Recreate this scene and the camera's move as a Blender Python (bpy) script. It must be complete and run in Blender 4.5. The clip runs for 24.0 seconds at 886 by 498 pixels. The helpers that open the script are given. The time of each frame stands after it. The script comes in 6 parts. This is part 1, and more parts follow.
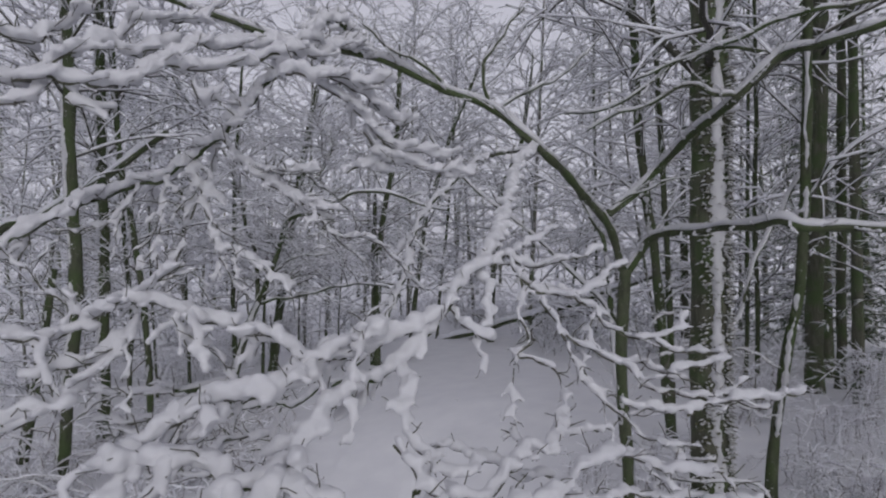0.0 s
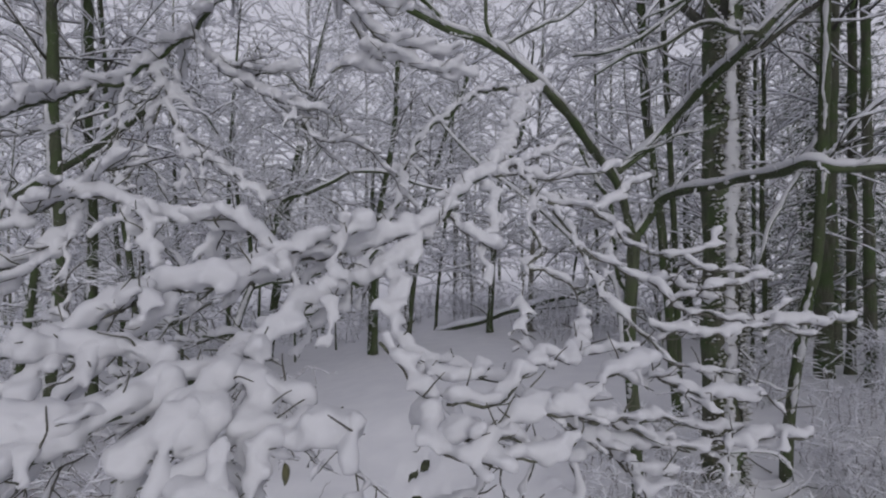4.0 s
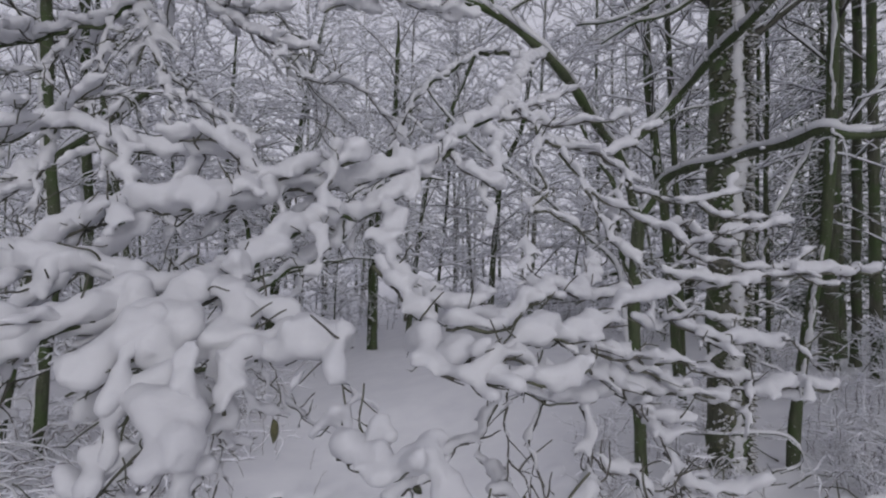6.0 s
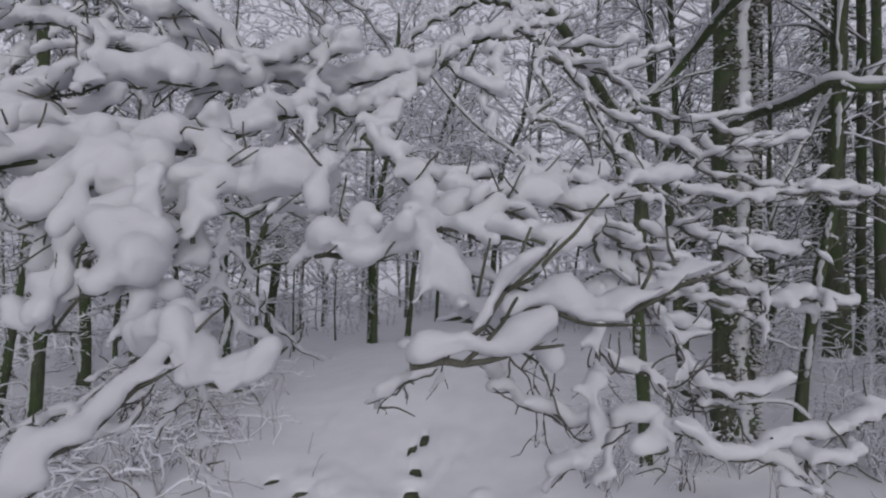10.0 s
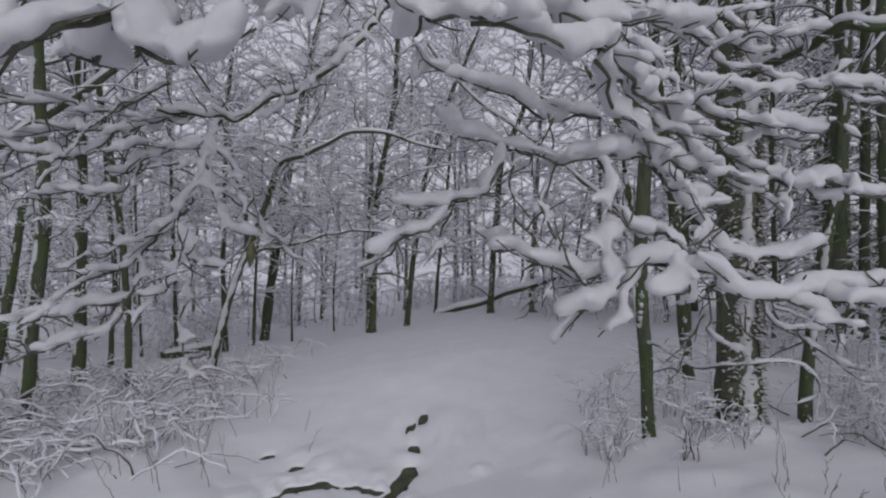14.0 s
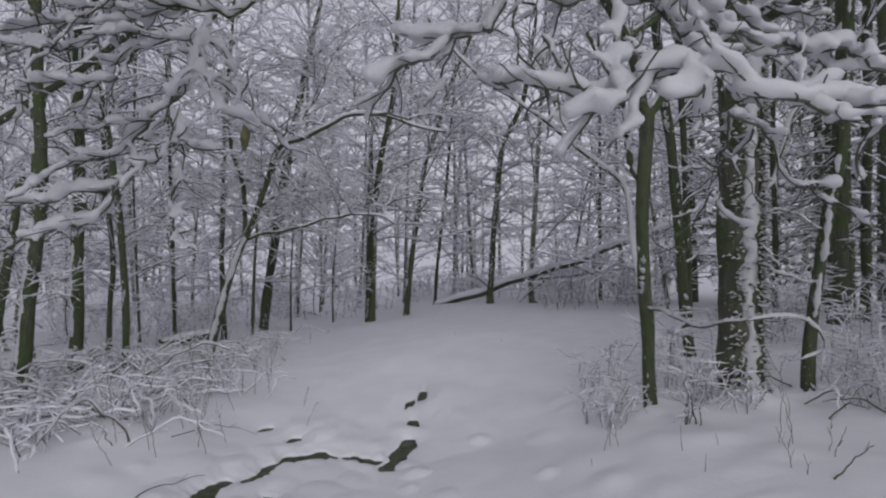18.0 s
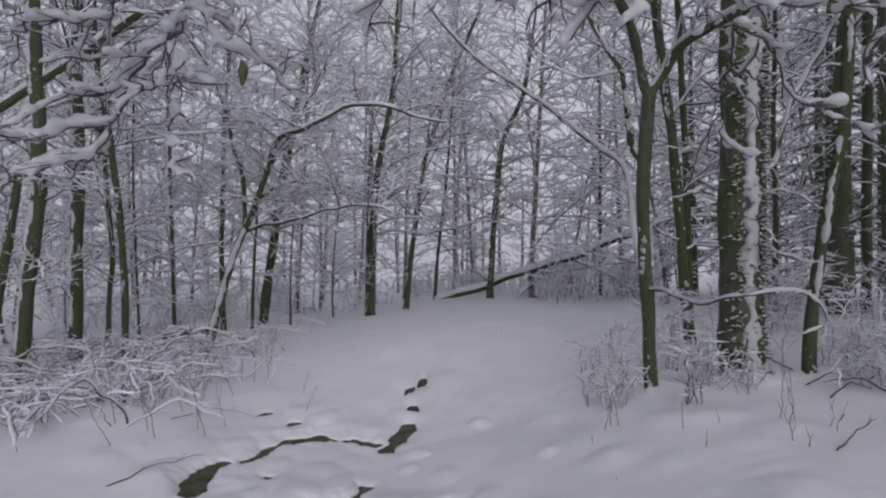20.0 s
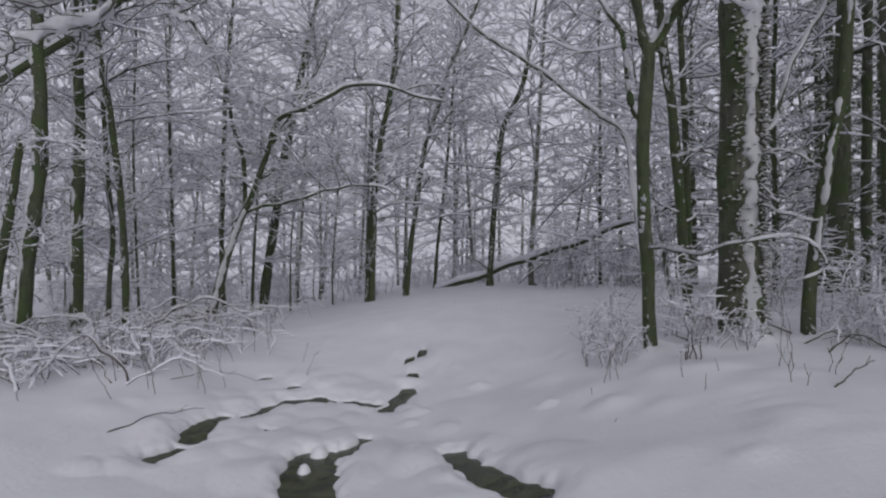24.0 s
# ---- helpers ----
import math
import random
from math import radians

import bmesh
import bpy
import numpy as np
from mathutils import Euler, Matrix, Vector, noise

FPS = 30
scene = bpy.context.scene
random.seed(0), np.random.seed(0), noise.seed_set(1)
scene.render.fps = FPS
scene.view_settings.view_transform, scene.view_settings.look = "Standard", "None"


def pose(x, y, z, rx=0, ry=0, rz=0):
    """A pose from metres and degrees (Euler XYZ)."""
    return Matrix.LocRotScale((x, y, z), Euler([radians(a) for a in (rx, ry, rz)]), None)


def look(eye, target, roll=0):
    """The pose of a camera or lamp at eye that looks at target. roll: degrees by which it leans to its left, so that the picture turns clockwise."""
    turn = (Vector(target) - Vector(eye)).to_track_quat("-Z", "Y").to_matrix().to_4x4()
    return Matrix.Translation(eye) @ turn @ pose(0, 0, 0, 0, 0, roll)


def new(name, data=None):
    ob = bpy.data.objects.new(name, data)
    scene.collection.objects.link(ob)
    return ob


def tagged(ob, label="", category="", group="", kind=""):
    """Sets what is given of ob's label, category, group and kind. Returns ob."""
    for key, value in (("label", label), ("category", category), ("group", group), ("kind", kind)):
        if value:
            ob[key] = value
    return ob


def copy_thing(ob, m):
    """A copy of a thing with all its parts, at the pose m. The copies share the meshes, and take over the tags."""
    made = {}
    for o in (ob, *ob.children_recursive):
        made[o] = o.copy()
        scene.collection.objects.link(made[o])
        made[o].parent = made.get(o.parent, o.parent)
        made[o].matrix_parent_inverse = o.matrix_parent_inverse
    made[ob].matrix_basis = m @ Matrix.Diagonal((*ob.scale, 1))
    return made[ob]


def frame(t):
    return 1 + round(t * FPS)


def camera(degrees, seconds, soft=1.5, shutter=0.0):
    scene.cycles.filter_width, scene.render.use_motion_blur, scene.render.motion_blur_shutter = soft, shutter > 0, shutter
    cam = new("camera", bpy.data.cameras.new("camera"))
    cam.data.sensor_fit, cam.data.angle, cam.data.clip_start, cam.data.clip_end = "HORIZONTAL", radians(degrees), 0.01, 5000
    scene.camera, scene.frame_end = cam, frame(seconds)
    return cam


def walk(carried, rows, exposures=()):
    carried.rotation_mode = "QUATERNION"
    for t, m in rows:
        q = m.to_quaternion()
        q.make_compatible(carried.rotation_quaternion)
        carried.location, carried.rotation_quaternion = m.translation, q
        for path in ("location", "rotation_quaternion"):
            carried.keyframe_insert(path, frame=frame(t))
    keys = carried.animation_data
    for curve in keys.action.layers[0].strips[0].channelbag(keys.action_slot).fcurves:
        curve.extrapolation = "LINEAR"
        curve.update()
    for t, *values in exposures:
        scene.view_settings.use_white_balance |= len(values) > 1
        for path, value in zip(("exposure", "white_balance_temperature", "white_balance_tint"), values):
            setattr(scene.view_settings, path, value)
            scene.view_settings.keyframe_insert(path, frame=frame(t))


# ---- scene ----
cam = camera(73.5, 24.0, soft=2.2)
PATH = [
    (0, (0.0285, -0.0640, 2.9809), (0.0108, 1.9351, 3.0300), -0.26),
    (0.5, (0.0282, -0.0252, 2.9468), (0.0114, 1.9740, 2.9944), -0.25),
    (1, (0.0279, 0.0116, 2.9134), (0.0118, 2.0108, 2.9598), -0.24),
    (1.5, (0.0276, 0.0494, 2.8777), (0.0121, 2.0486, 2.9236), -0.22),
    (2, (0.0273, 0.0902, 2.8371), (0.0123, 2.0894, 2.8832), -0.20),
    (2.5, (0.0271, 0.1322, 2.7921), (0.0125, 2.1314, 2.8389), -0.18),
    (4.5, (0.0268, 0.3064, 2.5856), (0.0130, 2.3056, 2.6366), -0.08),
    (5, (0.0270, 0.3434, 2.5382), (0.0131, 2.3426, 2.5902), -0.06),
    (5.5, (0.0274, 0.3744, 2.4938), (0.0133, 2.3736, 2.5466), -0.04),
    (6, (0.0280, 0.3956, 2.4510), (0.0137, 2.3947, 2.5046), -0.02),
    (6.5, (0.0290, 0.4110, 2.4102), (0.0142, 2.4101, 2.4645), -0.01),
    (7, (0.0301, 0.4243, 2.3758), (0.0148, 2.4233, 2.4311), -0.01),
    (7.5, (0.0313, 0.4368, 2.3501), (0.0154, 2.4358, 2.4064), -0.01),
    (8, (0.0325, 0.4482, 2.3282), (0.0161, 2.4472, 2.3857), -0.02),
    (8.5, (0.0337, 0.4584, 2.3013), (0.0168, 2.4574, 2.3601), -0.02),
    (9, (0.0347, 0.4686, 2.2659), (0.0176, 2.4675, 2.3262), -0.03),
    (9.5, (0.0357, 0.4813, 2.2263), (0.0183, 2.4802, 2.2878), -0.03),
    (10, (0.0365, 0.4986, 2.1849), (0.0190, 2.4975, 2.2474), -0.02),
    (10.5, (0.0370, 0.5203, 2.1410), (0.0196, 2.5191, 2.2043), -0.01),
    (11, (0.0373, 0.5433, 2.0955), (0.0200, 2.5422, 2.1591), 0.01),
    (11.5, (0.0374, 0.5627, 2.0520), (0.0203, 2.5616, 2.1156), 0.03),
    (13.5, (0.0371, 0.6059, 1.9076), (0.0208, 2.6048, 1.9709), 0.12),
    (14, (0.0368, 0.6135, 1.8798), (0.0209, 2.6124, 1.9431), 0.14),
    (14.5, (0.0365, 0.6213, 1.8496), (0.0209, 2.6202, 1.9128), 0.16),
    (15, (0.0362, 0.6308, 1.8140), (0.0208, 2.6297, 1.8774), 0.18),
    (15.5, (0.0360, 0.6401, 1.7735), (0.0208, 2.6390, 1.8372), 0.20),
    (16, (0.0358, 0.6478, 1.7300), (0.0208, 2.6467, 1.7943), 0.21),
    (16.5, (0.0356, 0.6543, 1.6858), (0.0209, 2.6531, 1.7506), 0.21),
    (17, (0.0356, 0.6609, 1.6426), (0.0210, 2.6597, 1.7080), 0.21),
    (17.5, (0.0356, 0.6686, 1.6006), (0.0212, 2.6673, 1.6665), 0.22),
    (18, (0.0356, 0.6769, 1.5582), (0.0213, 2.6756, 1.6245), 0.22),
    (18.5, (0.0355, 0.6842, 1.5136), (0.0214, 2.6829, 1.5802), 0.22),
    (20.5, (0.0354, 0.7032, 1.3316), (0.0215, 2.7021, 1.3992), 0.24),
    (21, (0.0353, 0.7034, 1.2731), (0.0215, 2.7023, 1.3408), 0.25),
    (21.5, (0.0353, 0.7026, 1.2147), (0.0215, 2.7015, 1.2825), 0.26),
    (22, (0.0353, 0.7028, 1.1643), (0.0216, 2.7018, 1.2322), 0.27),
    (22.5, (0.0353, 0.7042, 1.1205), (0.0216, 2.7032, 1.1883), 0.29),
    (23, (0.0352, 0.7063, 1.0767), (0.0216, 2.7053, 1.1443), 0.31),
    (23.5, (0.0351, 0.7069, 1.0346), (0.0215, 2.7059, 1.1019), 0.34),
    (24, (0.0348, 0.7007, 1.0130), (0.0213, 2.6997, 1.0797), 0.37),
]
walk(cam, [(t, look(eye, target, roll)) for t, eye, target, roll in PATH], [(0.0, 0.0, 6500, 10)])

# ---- sky, sun, materials ----
world = bpy.data.worlds.new("overcast_sky")
scene.world = world
world.use_nodes = True
wn, wl = world.node_tree.nodes, world.node_tree.links
wn.clear()
sky = wn.new("ShaderNodeTexSky")
sky.sky_type, sky.sun_disc = "NISHITA", False
sky.sun_elevation, sky.sun_rotation = radians(21), radians(168)
sky.air_density, sky.dust_density, sky.ozone_density = 1.0, 4.0, 1.0
grey = wn.new("ShaderNodeHueSaturation")
grey.inputs["Saturation"].default_value = 0.18
cloud = wn.new("ShaderNodeMix")
cloud.data_type = "RGBA"
cloud.inputs[0].default_value = 0.72
cloud.inputs[7].default_value = (5.66, 5.6, 6.62, 1)
shade = wn.new("ShaderNodeBackground")
shade.inputs["Strength"].default_value = 0.1025
wout = wn.new("ShaderNodeOutputWorld")
wl.new(sky.outputs[0], grey.inputs["Color"])
wl.new(grey.outputs[0], cloud.inputs[6])
wl.new(cloud.outputs[2], shade.inputs["Color"])
wl.new(shade.outputs[0], wout.inputs[0])

sun = new("sun", bpy.data.lights.new("sun", "SUN"))
sun.data.energy, sun.data.angle, sun.data.color = 1.64, radians(60), (0.965, 0.95, 1.0)
sun.matrix_world = look((2.2, -10, 3.9), (0, 0, 0))


def material(name):
    m = bpy.data.materials.new(name)
    m.use_nodes = True
    nt = m.node_tree
    return m, nt.nodes, nt.links, nt.nodes["Principled BSDF"]


def noise_node(nodes, links, scale, detail=4.0, rough=0.55, stretch=None):
    n = nodes.new("ShaderNodeTexNoise")
    n.inputs["Scale"].default_value, n.inputs["Detail"].default_value, n.inputs["Roughness"].default_value = scale, detail, rough
    c = nodes.new("ShaderNodeNewGeometry")
    if stretch:
        mp = nodes.new("ShaderNodeMapping")
        mp.inputs["Scale"].default_value = stretch
        links.new(c.outputs["Position"], mp.inputs["Vector"])
        links.new(mp.outputs[0], n.inputs["Vector"])
    else:
        links.new(c.outputs["Position"], n.inputs["Vector"])
    return n


def ramp_node(nodes, links, source, stops):
    r = nodes.new("ShaderNodeValToRGB")
    r.color_ramp.elements[0].position, r.color_ramp.elements[0].color = stops[0][0], (*stops[0][1], 1)
    r.color_ramp.elements[1].position, r.color_ramp.elements[1].color = stops[-1][0], (*stops[-1][1], 1)
    for p, c in stops[1:-1]:
        e = r.color_ramp.elements.new(p)
        e.color = (*c, 1)
    links.new(source, r.inputs[0])
    return r


def bump_node(nodes, links, source, strength, distance, bsdf):
    b = nodes.new("ShaderNodeBump")
    b.inputs["Strength"].default_value, b.inputs["Distance"].default_value = strength, distance
    links.new(source, b.inputs["Height"])
    links.new(b.outputs[0], bsdf.inputs["Normal"])


def snow_material(name, grain, relief, tone=1.0, glow_through=0.0):
    m, nodes, links, b = material(name)
    big = noise_node(nodes, links, 2.3, 5)
    col = ramp_node(nodes, links, big.outputs[0], [(0.3, (0.76 * tone, 0.765 * tone, 0.80 * tone)), (0.7, (0.84 * tone, 0.845 * tone, 0.87 * tone))])
    links.new(col.outputs[0], b.inputs["Base Color"])
    b.inputs["Roughness"].default_value = 0.75
    b.inputs["Specular IOR Level"].default_value = 0.2
    fine = noise_node(nodes, links, grain, 6, 0.65)
    bump_node(nodes, links, fine.outputs[0], 0.5, relief, b)
    if glow_through:
        thin = nodes.new("ShaderNodeBsdfTranslucent")
        links.new(col.outputs[0], thin.inputs["Color"])
        mix = nodes.new("ShaderNodeMixShader")
        mix.inputs[0].default_value = glow_through
        links.new(b.outputs[0], mix.inputs[1])
        links.new(thin.outputs[0], mix.inputs[2])
        links.new(mix.outputs[0], nodes["Material Output"].inputs["Surface"])
    return m


def bark_material(name, dark, light, moss, flecks, scale=26.0, ridges=(1, 1, 0.22)):
    m, nodes, links, b = material(name)
    grain = noise_node(nodes, links, scale, 6, 0.62, ridges)
    col = ramp_node(nodes, links, grain.outputs[0], [(0.32, dark), (0.72, light)])
    patch = noise_node(nodes, links, 3.1, 5, 0.6)
    gate = ramp_node(nodes, links, patch.outputs[0], [(0.42, (0, 0, 0)), (0.62, (1, 1, 1))])
    mix = nodes.new("ShaderNodeMix")
    mix.data_type = "RGBA"
    links.new(gate.outputs[0], mix.inputs[0])
    links.new(col.outputs[0], mix.inputs[6])
    mix.inputs[7].default_value = (*moss, 1)
    stuck = noise_node(nodes, links, 34.0, 6, 0.72, (1, 1, 0.8))
    hold = ramp_node(nodes, links, stuck.outputs[0], [(flecks, (0, 0, 0)), (flecks + 0.03, (1, 1, 1))])
    white = nodes.new("ShaderNodeMix")
    white.data_type = "RGBA"
    drifts = noise_node(nodes, links, 5.0, 3, 0.6)
    where = ramp_node(nodes, links, drifts.outputs[0], [(0.46, (0, 0, 0)), (0.58, (1, 1, 1))])
    both = nodes.new("ShaderNodeMath")
    both.operation = "MULTIPLY"
    links.new(hold.outputs[0], both.inputs[0])
    links.new(where.outputs[0], both.inputs[1])
    links.new(both.outputs[0], white.inputs[0])
    links.new(mix.outputs[2], white.inputs[6])
    white.inputs[7].default_value = (0.78, 0.78, 0.82, 1)
    links.new(white.outputs[2], b.inputs["Base Color"])
    b.inputs["Roughness"].default_value = 0.9
    b.inputs["Specular IOR Level"].default_value = 0.15
    bump_node(nodes, links, grain.outputs[0], 0.8, 0.012, b)
    return m


# tones even out the light: branch and ground snow dimmed, wood snow brightened
SNOW = snow_material("snow_on_branches_dimmed", 55.0, 0.005, 0.83, 0.42)
SNOW_BRIGHTENED = snow_material("snow_brightened", 14.0, 0.004, 1.12, 0.5)
GROUND_SNOW = snow_material("snow_ground", 28.0, 0.010, 0.79)
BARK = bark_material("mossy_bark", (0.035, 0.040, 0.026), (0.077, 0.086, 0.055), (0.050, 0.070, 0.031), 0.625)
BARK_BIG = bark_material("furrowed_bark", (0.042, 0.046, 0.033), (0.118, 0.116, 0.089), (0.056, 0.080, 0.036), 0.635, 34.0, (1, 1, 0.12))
# distance haze put into the colour: paler and greyer than the near bark
BARK_HAZED = bark_material("far_bark_hazed", (0.075, 0.073, 0.062), (0.18, 0.17, 0.145), (0.10, 0.12, 0.075), 0.54)
TWIG = bark_material("twig_bark", (0.062, 0.060, 0.054), (0.135, 0.128, 0.112), (0.085, 0.09, 0.062), 0.9, 90.0)
TWIG_FAR = bark_material("far_twig_bark", (0.040, 0.039, 0.034), (0.105, 0.10, 0.088), (0.065, 0.068, 0.052), 0.64, 40.0)


def plain_material(name, dark, light, scale, rough, relief):
    m, nodes, links, b = material(name)
    n = noise_node(nodes, links, scale, 5, 0.6)
    col = ramp_node(nodes, links, n.outputs[0], [(0.3, dark), (0.7, light)])
    links.new(col.outputs[0], b.inputs["Base Color"])
    b.inputs["Roughness"].default_value = rough
    bump_node(nodes, links, n.outputs[0], 0.4, relief, b)
    return m


LEAF = plain_material("withered_leaf", (0.045, 0.050, 0.022), (0.11, 0.105, 0.045), 45.0, 0.6, 0.002)
NEEDLE = plain_material("spruce_needles", (0.050, 0.074, 0.046), (0.105, 0.140, 0.088), 9.0, 0.7, 0.004)
STALK = plain_material("dead_stalks", (0.05, 0.042, 0.034), (0.12, 0.10, 0.085), 30.0, 0.8, 0.002)
MUD = plain_material("stream_mud", (0.010, 0.012, 0.007), (0.035, 0.036, 0.02), 7.0, 0.6, 0.02)
WATER = plain_material("stream_water", (0.016, 0.021, 0.009), (0.078, 0.086, 0.046), 8.0, 0.25, 0.004)
WATER.node_tree.nodes["Principled BSDF"].inputs["IOR"].default_value = 1.33
WATER.node_tree.nodes["Principled BSDF"].inputs["Specular IOR Level"].default_value = 0.3


# ---- mesh tools ----
def rounded(pts, step):
    """A smooth line through a few points, in even steps."""
    p = np.array(pts, float)
    if len(p) < 3:
        n = max(2, int(np.linalg.norm(p[-1] - p[0]) / step) + 1)
        return p[0] + (p[-1] - p[0]) * np.linspace(0, 1, n)[:, None]
    q = np.vstack([2 * p[0] - p[1], p, 2 * p[-1] - p[-2]])
    out = []
    for i in range(1, len(q) - 2):
        a, b, c, d = q[i - 1], q[i], q[i + 1], q[i + 2]
        n = max(1, int(np.linalg.norm(c - b) / step + 0.5))
        t = np.linspace(0, 1, n, endpoint=False)[:, None]
        out.append(0.5 * (2 * b + (c - a) * t + (2 * a - 5 * b + 4 * c - d) * t ** 2 + (3 * b - a - 3 * c + d) * t ** 3))
    return np.vstack(out + [p[-1:]])


def tangents(p):
    t = np.gradient(p, axis=0)
    return t / np.maximum(np.linalg.norm(t, axis=1), 1e-9)[:, None]


def ring_frame(t):
    """Side and upper directions square to each tangent."""
    ref = np.where(np.abs(t[:, 2:3]) > 0.97, np.array([[0.0, 1.0, 0.0]]), np.array([[0.0, 0.0, 1.0]]))
    side = np.cross(t, ref)
    side /= np.maximum(np.linalg.norm(side, axis=1), 1e-9)[:, None]
    return side, np.cross(side, t)


def drift_noise(rng, s, size):
    """Smooth random values along a length, about -1 to 1."""
    k = np.arange(0, s[-1] / size + 3)
    v = rng.uniform(-1, 1, len(k))
    x = s / size
    i = np.minimum(x.astype(int), len(k) - 2)
    f = x - i
    f = f * f * (3 - 2 * f)
    return v[i] * (1 - f) + v[i + 1] * f


def unit(v):
    return v / max(np.linalg.norm(v), 1e-9)


class Solid:
    """Collects tubes, snow caps and plates into one mesh."""

    def __init__(self):
        self.v, self.f, self.n = [], [], 0

    def rings(self, grid, closed=True):
        rows, cols, _ = grid.shape
        base = self.n
        self.v.append(grid.reshape(-1, 3))
        self.n += rows * cols
        for i in range(rows - 1):
            a = base + i * cols
            for j in range(cols):
                k = (j + 1) % cols
                self.f.append((a + j, a + k, a + cols + k, a + cols + j))
        if closed:
            self.f.append(tuple(base + j for j in range(cols))[::-1])
            self.f.append(tuple(base + (rows - 1) * cols + j for j in range(cols)))

    def tube(self, p, radius, sides):
        t = tangents(p)
        side, up = ring_frame(t)
        a = np.arange(sides) * 2 * np.pi / sides
        r = np.broadcast_to(radius, (len(p),))[:, None, None]
        self.rings(p[:, None, :] + r * (np.cos(a)[None, :, None] * side[:, None, :] + np.sin(a)[None, :, None] * up[:, None, :]))

    def cap(self, p, radius, depth, sides, rng, patchy=0.25, lump=0.09, ends=True, blunt=False):
        """Snow lying along a line: a rounded, uneven roll on the upper side."""
        t = tangents(p)
        side, up = ring_frame(t)
        n = len(p)
        flat = np.sqrt(np.clip(1 - t[:, 2] ** 2, 0, 1))
        s = np.concatenate([[0], np.cumsum(np.linalg.norm(np.diff(p, axis=0), axis=1))])
        ph = rng.uniform(0, 6.28, 4)
        w = 0.75 * drift_noise(rng, s, lump * 1.6) + 0.5 * drift_noise(rng, s, lump * 0.55) + 0.3 * drift_noise(rng, s, lump * 5)
        thick = depth * (1 + (0.34 if blunt else 0.5) * w) * (0.25 + 0.75 * flat)
        thick = np.where(w < -1 + patchy * 1.2, thick * 0.25, thick)
        if ends:
            e = np.minimum(s, s[-1] - s) / np.maximum(0.28 * depth if blunt else 0.06, 1e-4)
            thick = thick * np.clip(1 - (1 - np.clip(e, 0.03, 1)) ** 2, 0.02, 1) ** 0.5
        thick = np.maximum(thick, 0.0006)
        r = np.broadcast_to(radius, (n,))
        half = np.minimum(0.5 * thick + 0.5 * r, 0.62 * depth + r)
        drift = 0.2 * half * drift_noise(rng, s, lump * 2)
        a = np.arange(sides) * 2 * np.pi / sides + np.pi / 2
        c, h = np.cos(a), np.sin(a)
        h = np.where(h < 0, h * 0.34, h)
        mid = p + up * (0.30 * r + 0.23 * thick)[:, None] + side * drift[:, None]
        grid = mid[:, None, :] + side[:, None, :] * (half[:, None] * c[None, :])[:, :, None] + up[:, None, :] * ((0.70 * thick)[:, None] * h[None, :])[:, :, None]
        self.rings(grid)

    def heaps(self, p, radius, depth, rng, gaps=0.1):
        """Snow lying along a branch as a row of blunt lumps of uneven size, with a gap here and there."""
        t = tangents(p)
        side, up = ring_frame(t)
        s = np.concatenate([[0], np.cumsum(np.linalg.norm(np.diff(p, axis=0), axis=1))])
        r = np.broadcast_to(radius, (len(p),))
        a = np.arange(10) * 2 * np.pi / 10 + np.pi / 2
        c = np.sign(np.cos(a)) * np.abs(np.cos(a)) ** 0.7
        h = np.sign(np.sin(a)) * np.abs(np.sin(a)) ** 0.7
        h = np.where(h < 0, h * 0.5, h)
        th = np.linspace(0.10, np.pi - 0.10, 7)
        run, bulge = np.cos(th), np.sin(th) ** 0.55
        at, size = 0.3 * depth, 1.0
        while at < s[-1] + 0.2 * depth:
            i = min(int(np.searchsorted(s, at)), len(p) - 1)
            flat = math.sqrt(max(0.0, 1 - t[i][2] ** 2))
            size = 0.3 * size + 0.7 * rng.uniform(0.45, 1.35)
            long = depth * rng.uniform(0.45, 0.95) * (0.55 + 0.45 * size)
            high = depth * size * (0.3 + 0.7 * flat) * 0.62
            wide = depth * rng.uniform(0.44, 0.72) * (0.5 + 0.5 * size) * (0.5 + 0.5 * flat)
            tip = rng.uniform(-0.35, 0.35)
            x = side[i] * math.cos(tip) + up[i] * math.sin(tip)
            z = up[i] * math.cos(tip) - side[i] * math.sin(tip)
            d = unit(t[i] + up[i] * rng.uniform(-0.25, 0.25) + side[i] * rng.uniform(-0.25, 0.25))
            mid = p[i] + up[i] * (0.5 * r[i] + 0.40 * high) + side[i] * rng.uniform(-0.25, 0.25) * wide
            self.rings(mid + (long * run)[:, None, None] * d + bulge[:, None, None] * ((wide * c)[None, :, None] * x + (high * h)[None, :, None] * z))
            at += long * rng.uniform(1.0, 1.7)
            if rng.random() < gaps:
                at += depth * rng.uniform(0.3, 1.2)

    def spike(self, a, b, r):
        """A short bare twig: three sides and a point."""
        d = b - a
        d = d / max(np.linalg.norm(d), 1e-9)
        x = np.cross(d, [0.31, 0.2, 0.93])
        x = x / max(np.linalg.norm(x), 1e-9)
        y = np.cross(d, x)
        base = self.n
        self.v.append(np.array([a + r * x, a + r * (-0.5 * x + 0.87 * y), a + r * (-0.5 * x - 0.87 * y), b]))
        self.n += 4
        self.f += [(base, base + 1, base + 3), (base + 1, base + 2, base + 3), (base + 2, base, base + 3)]

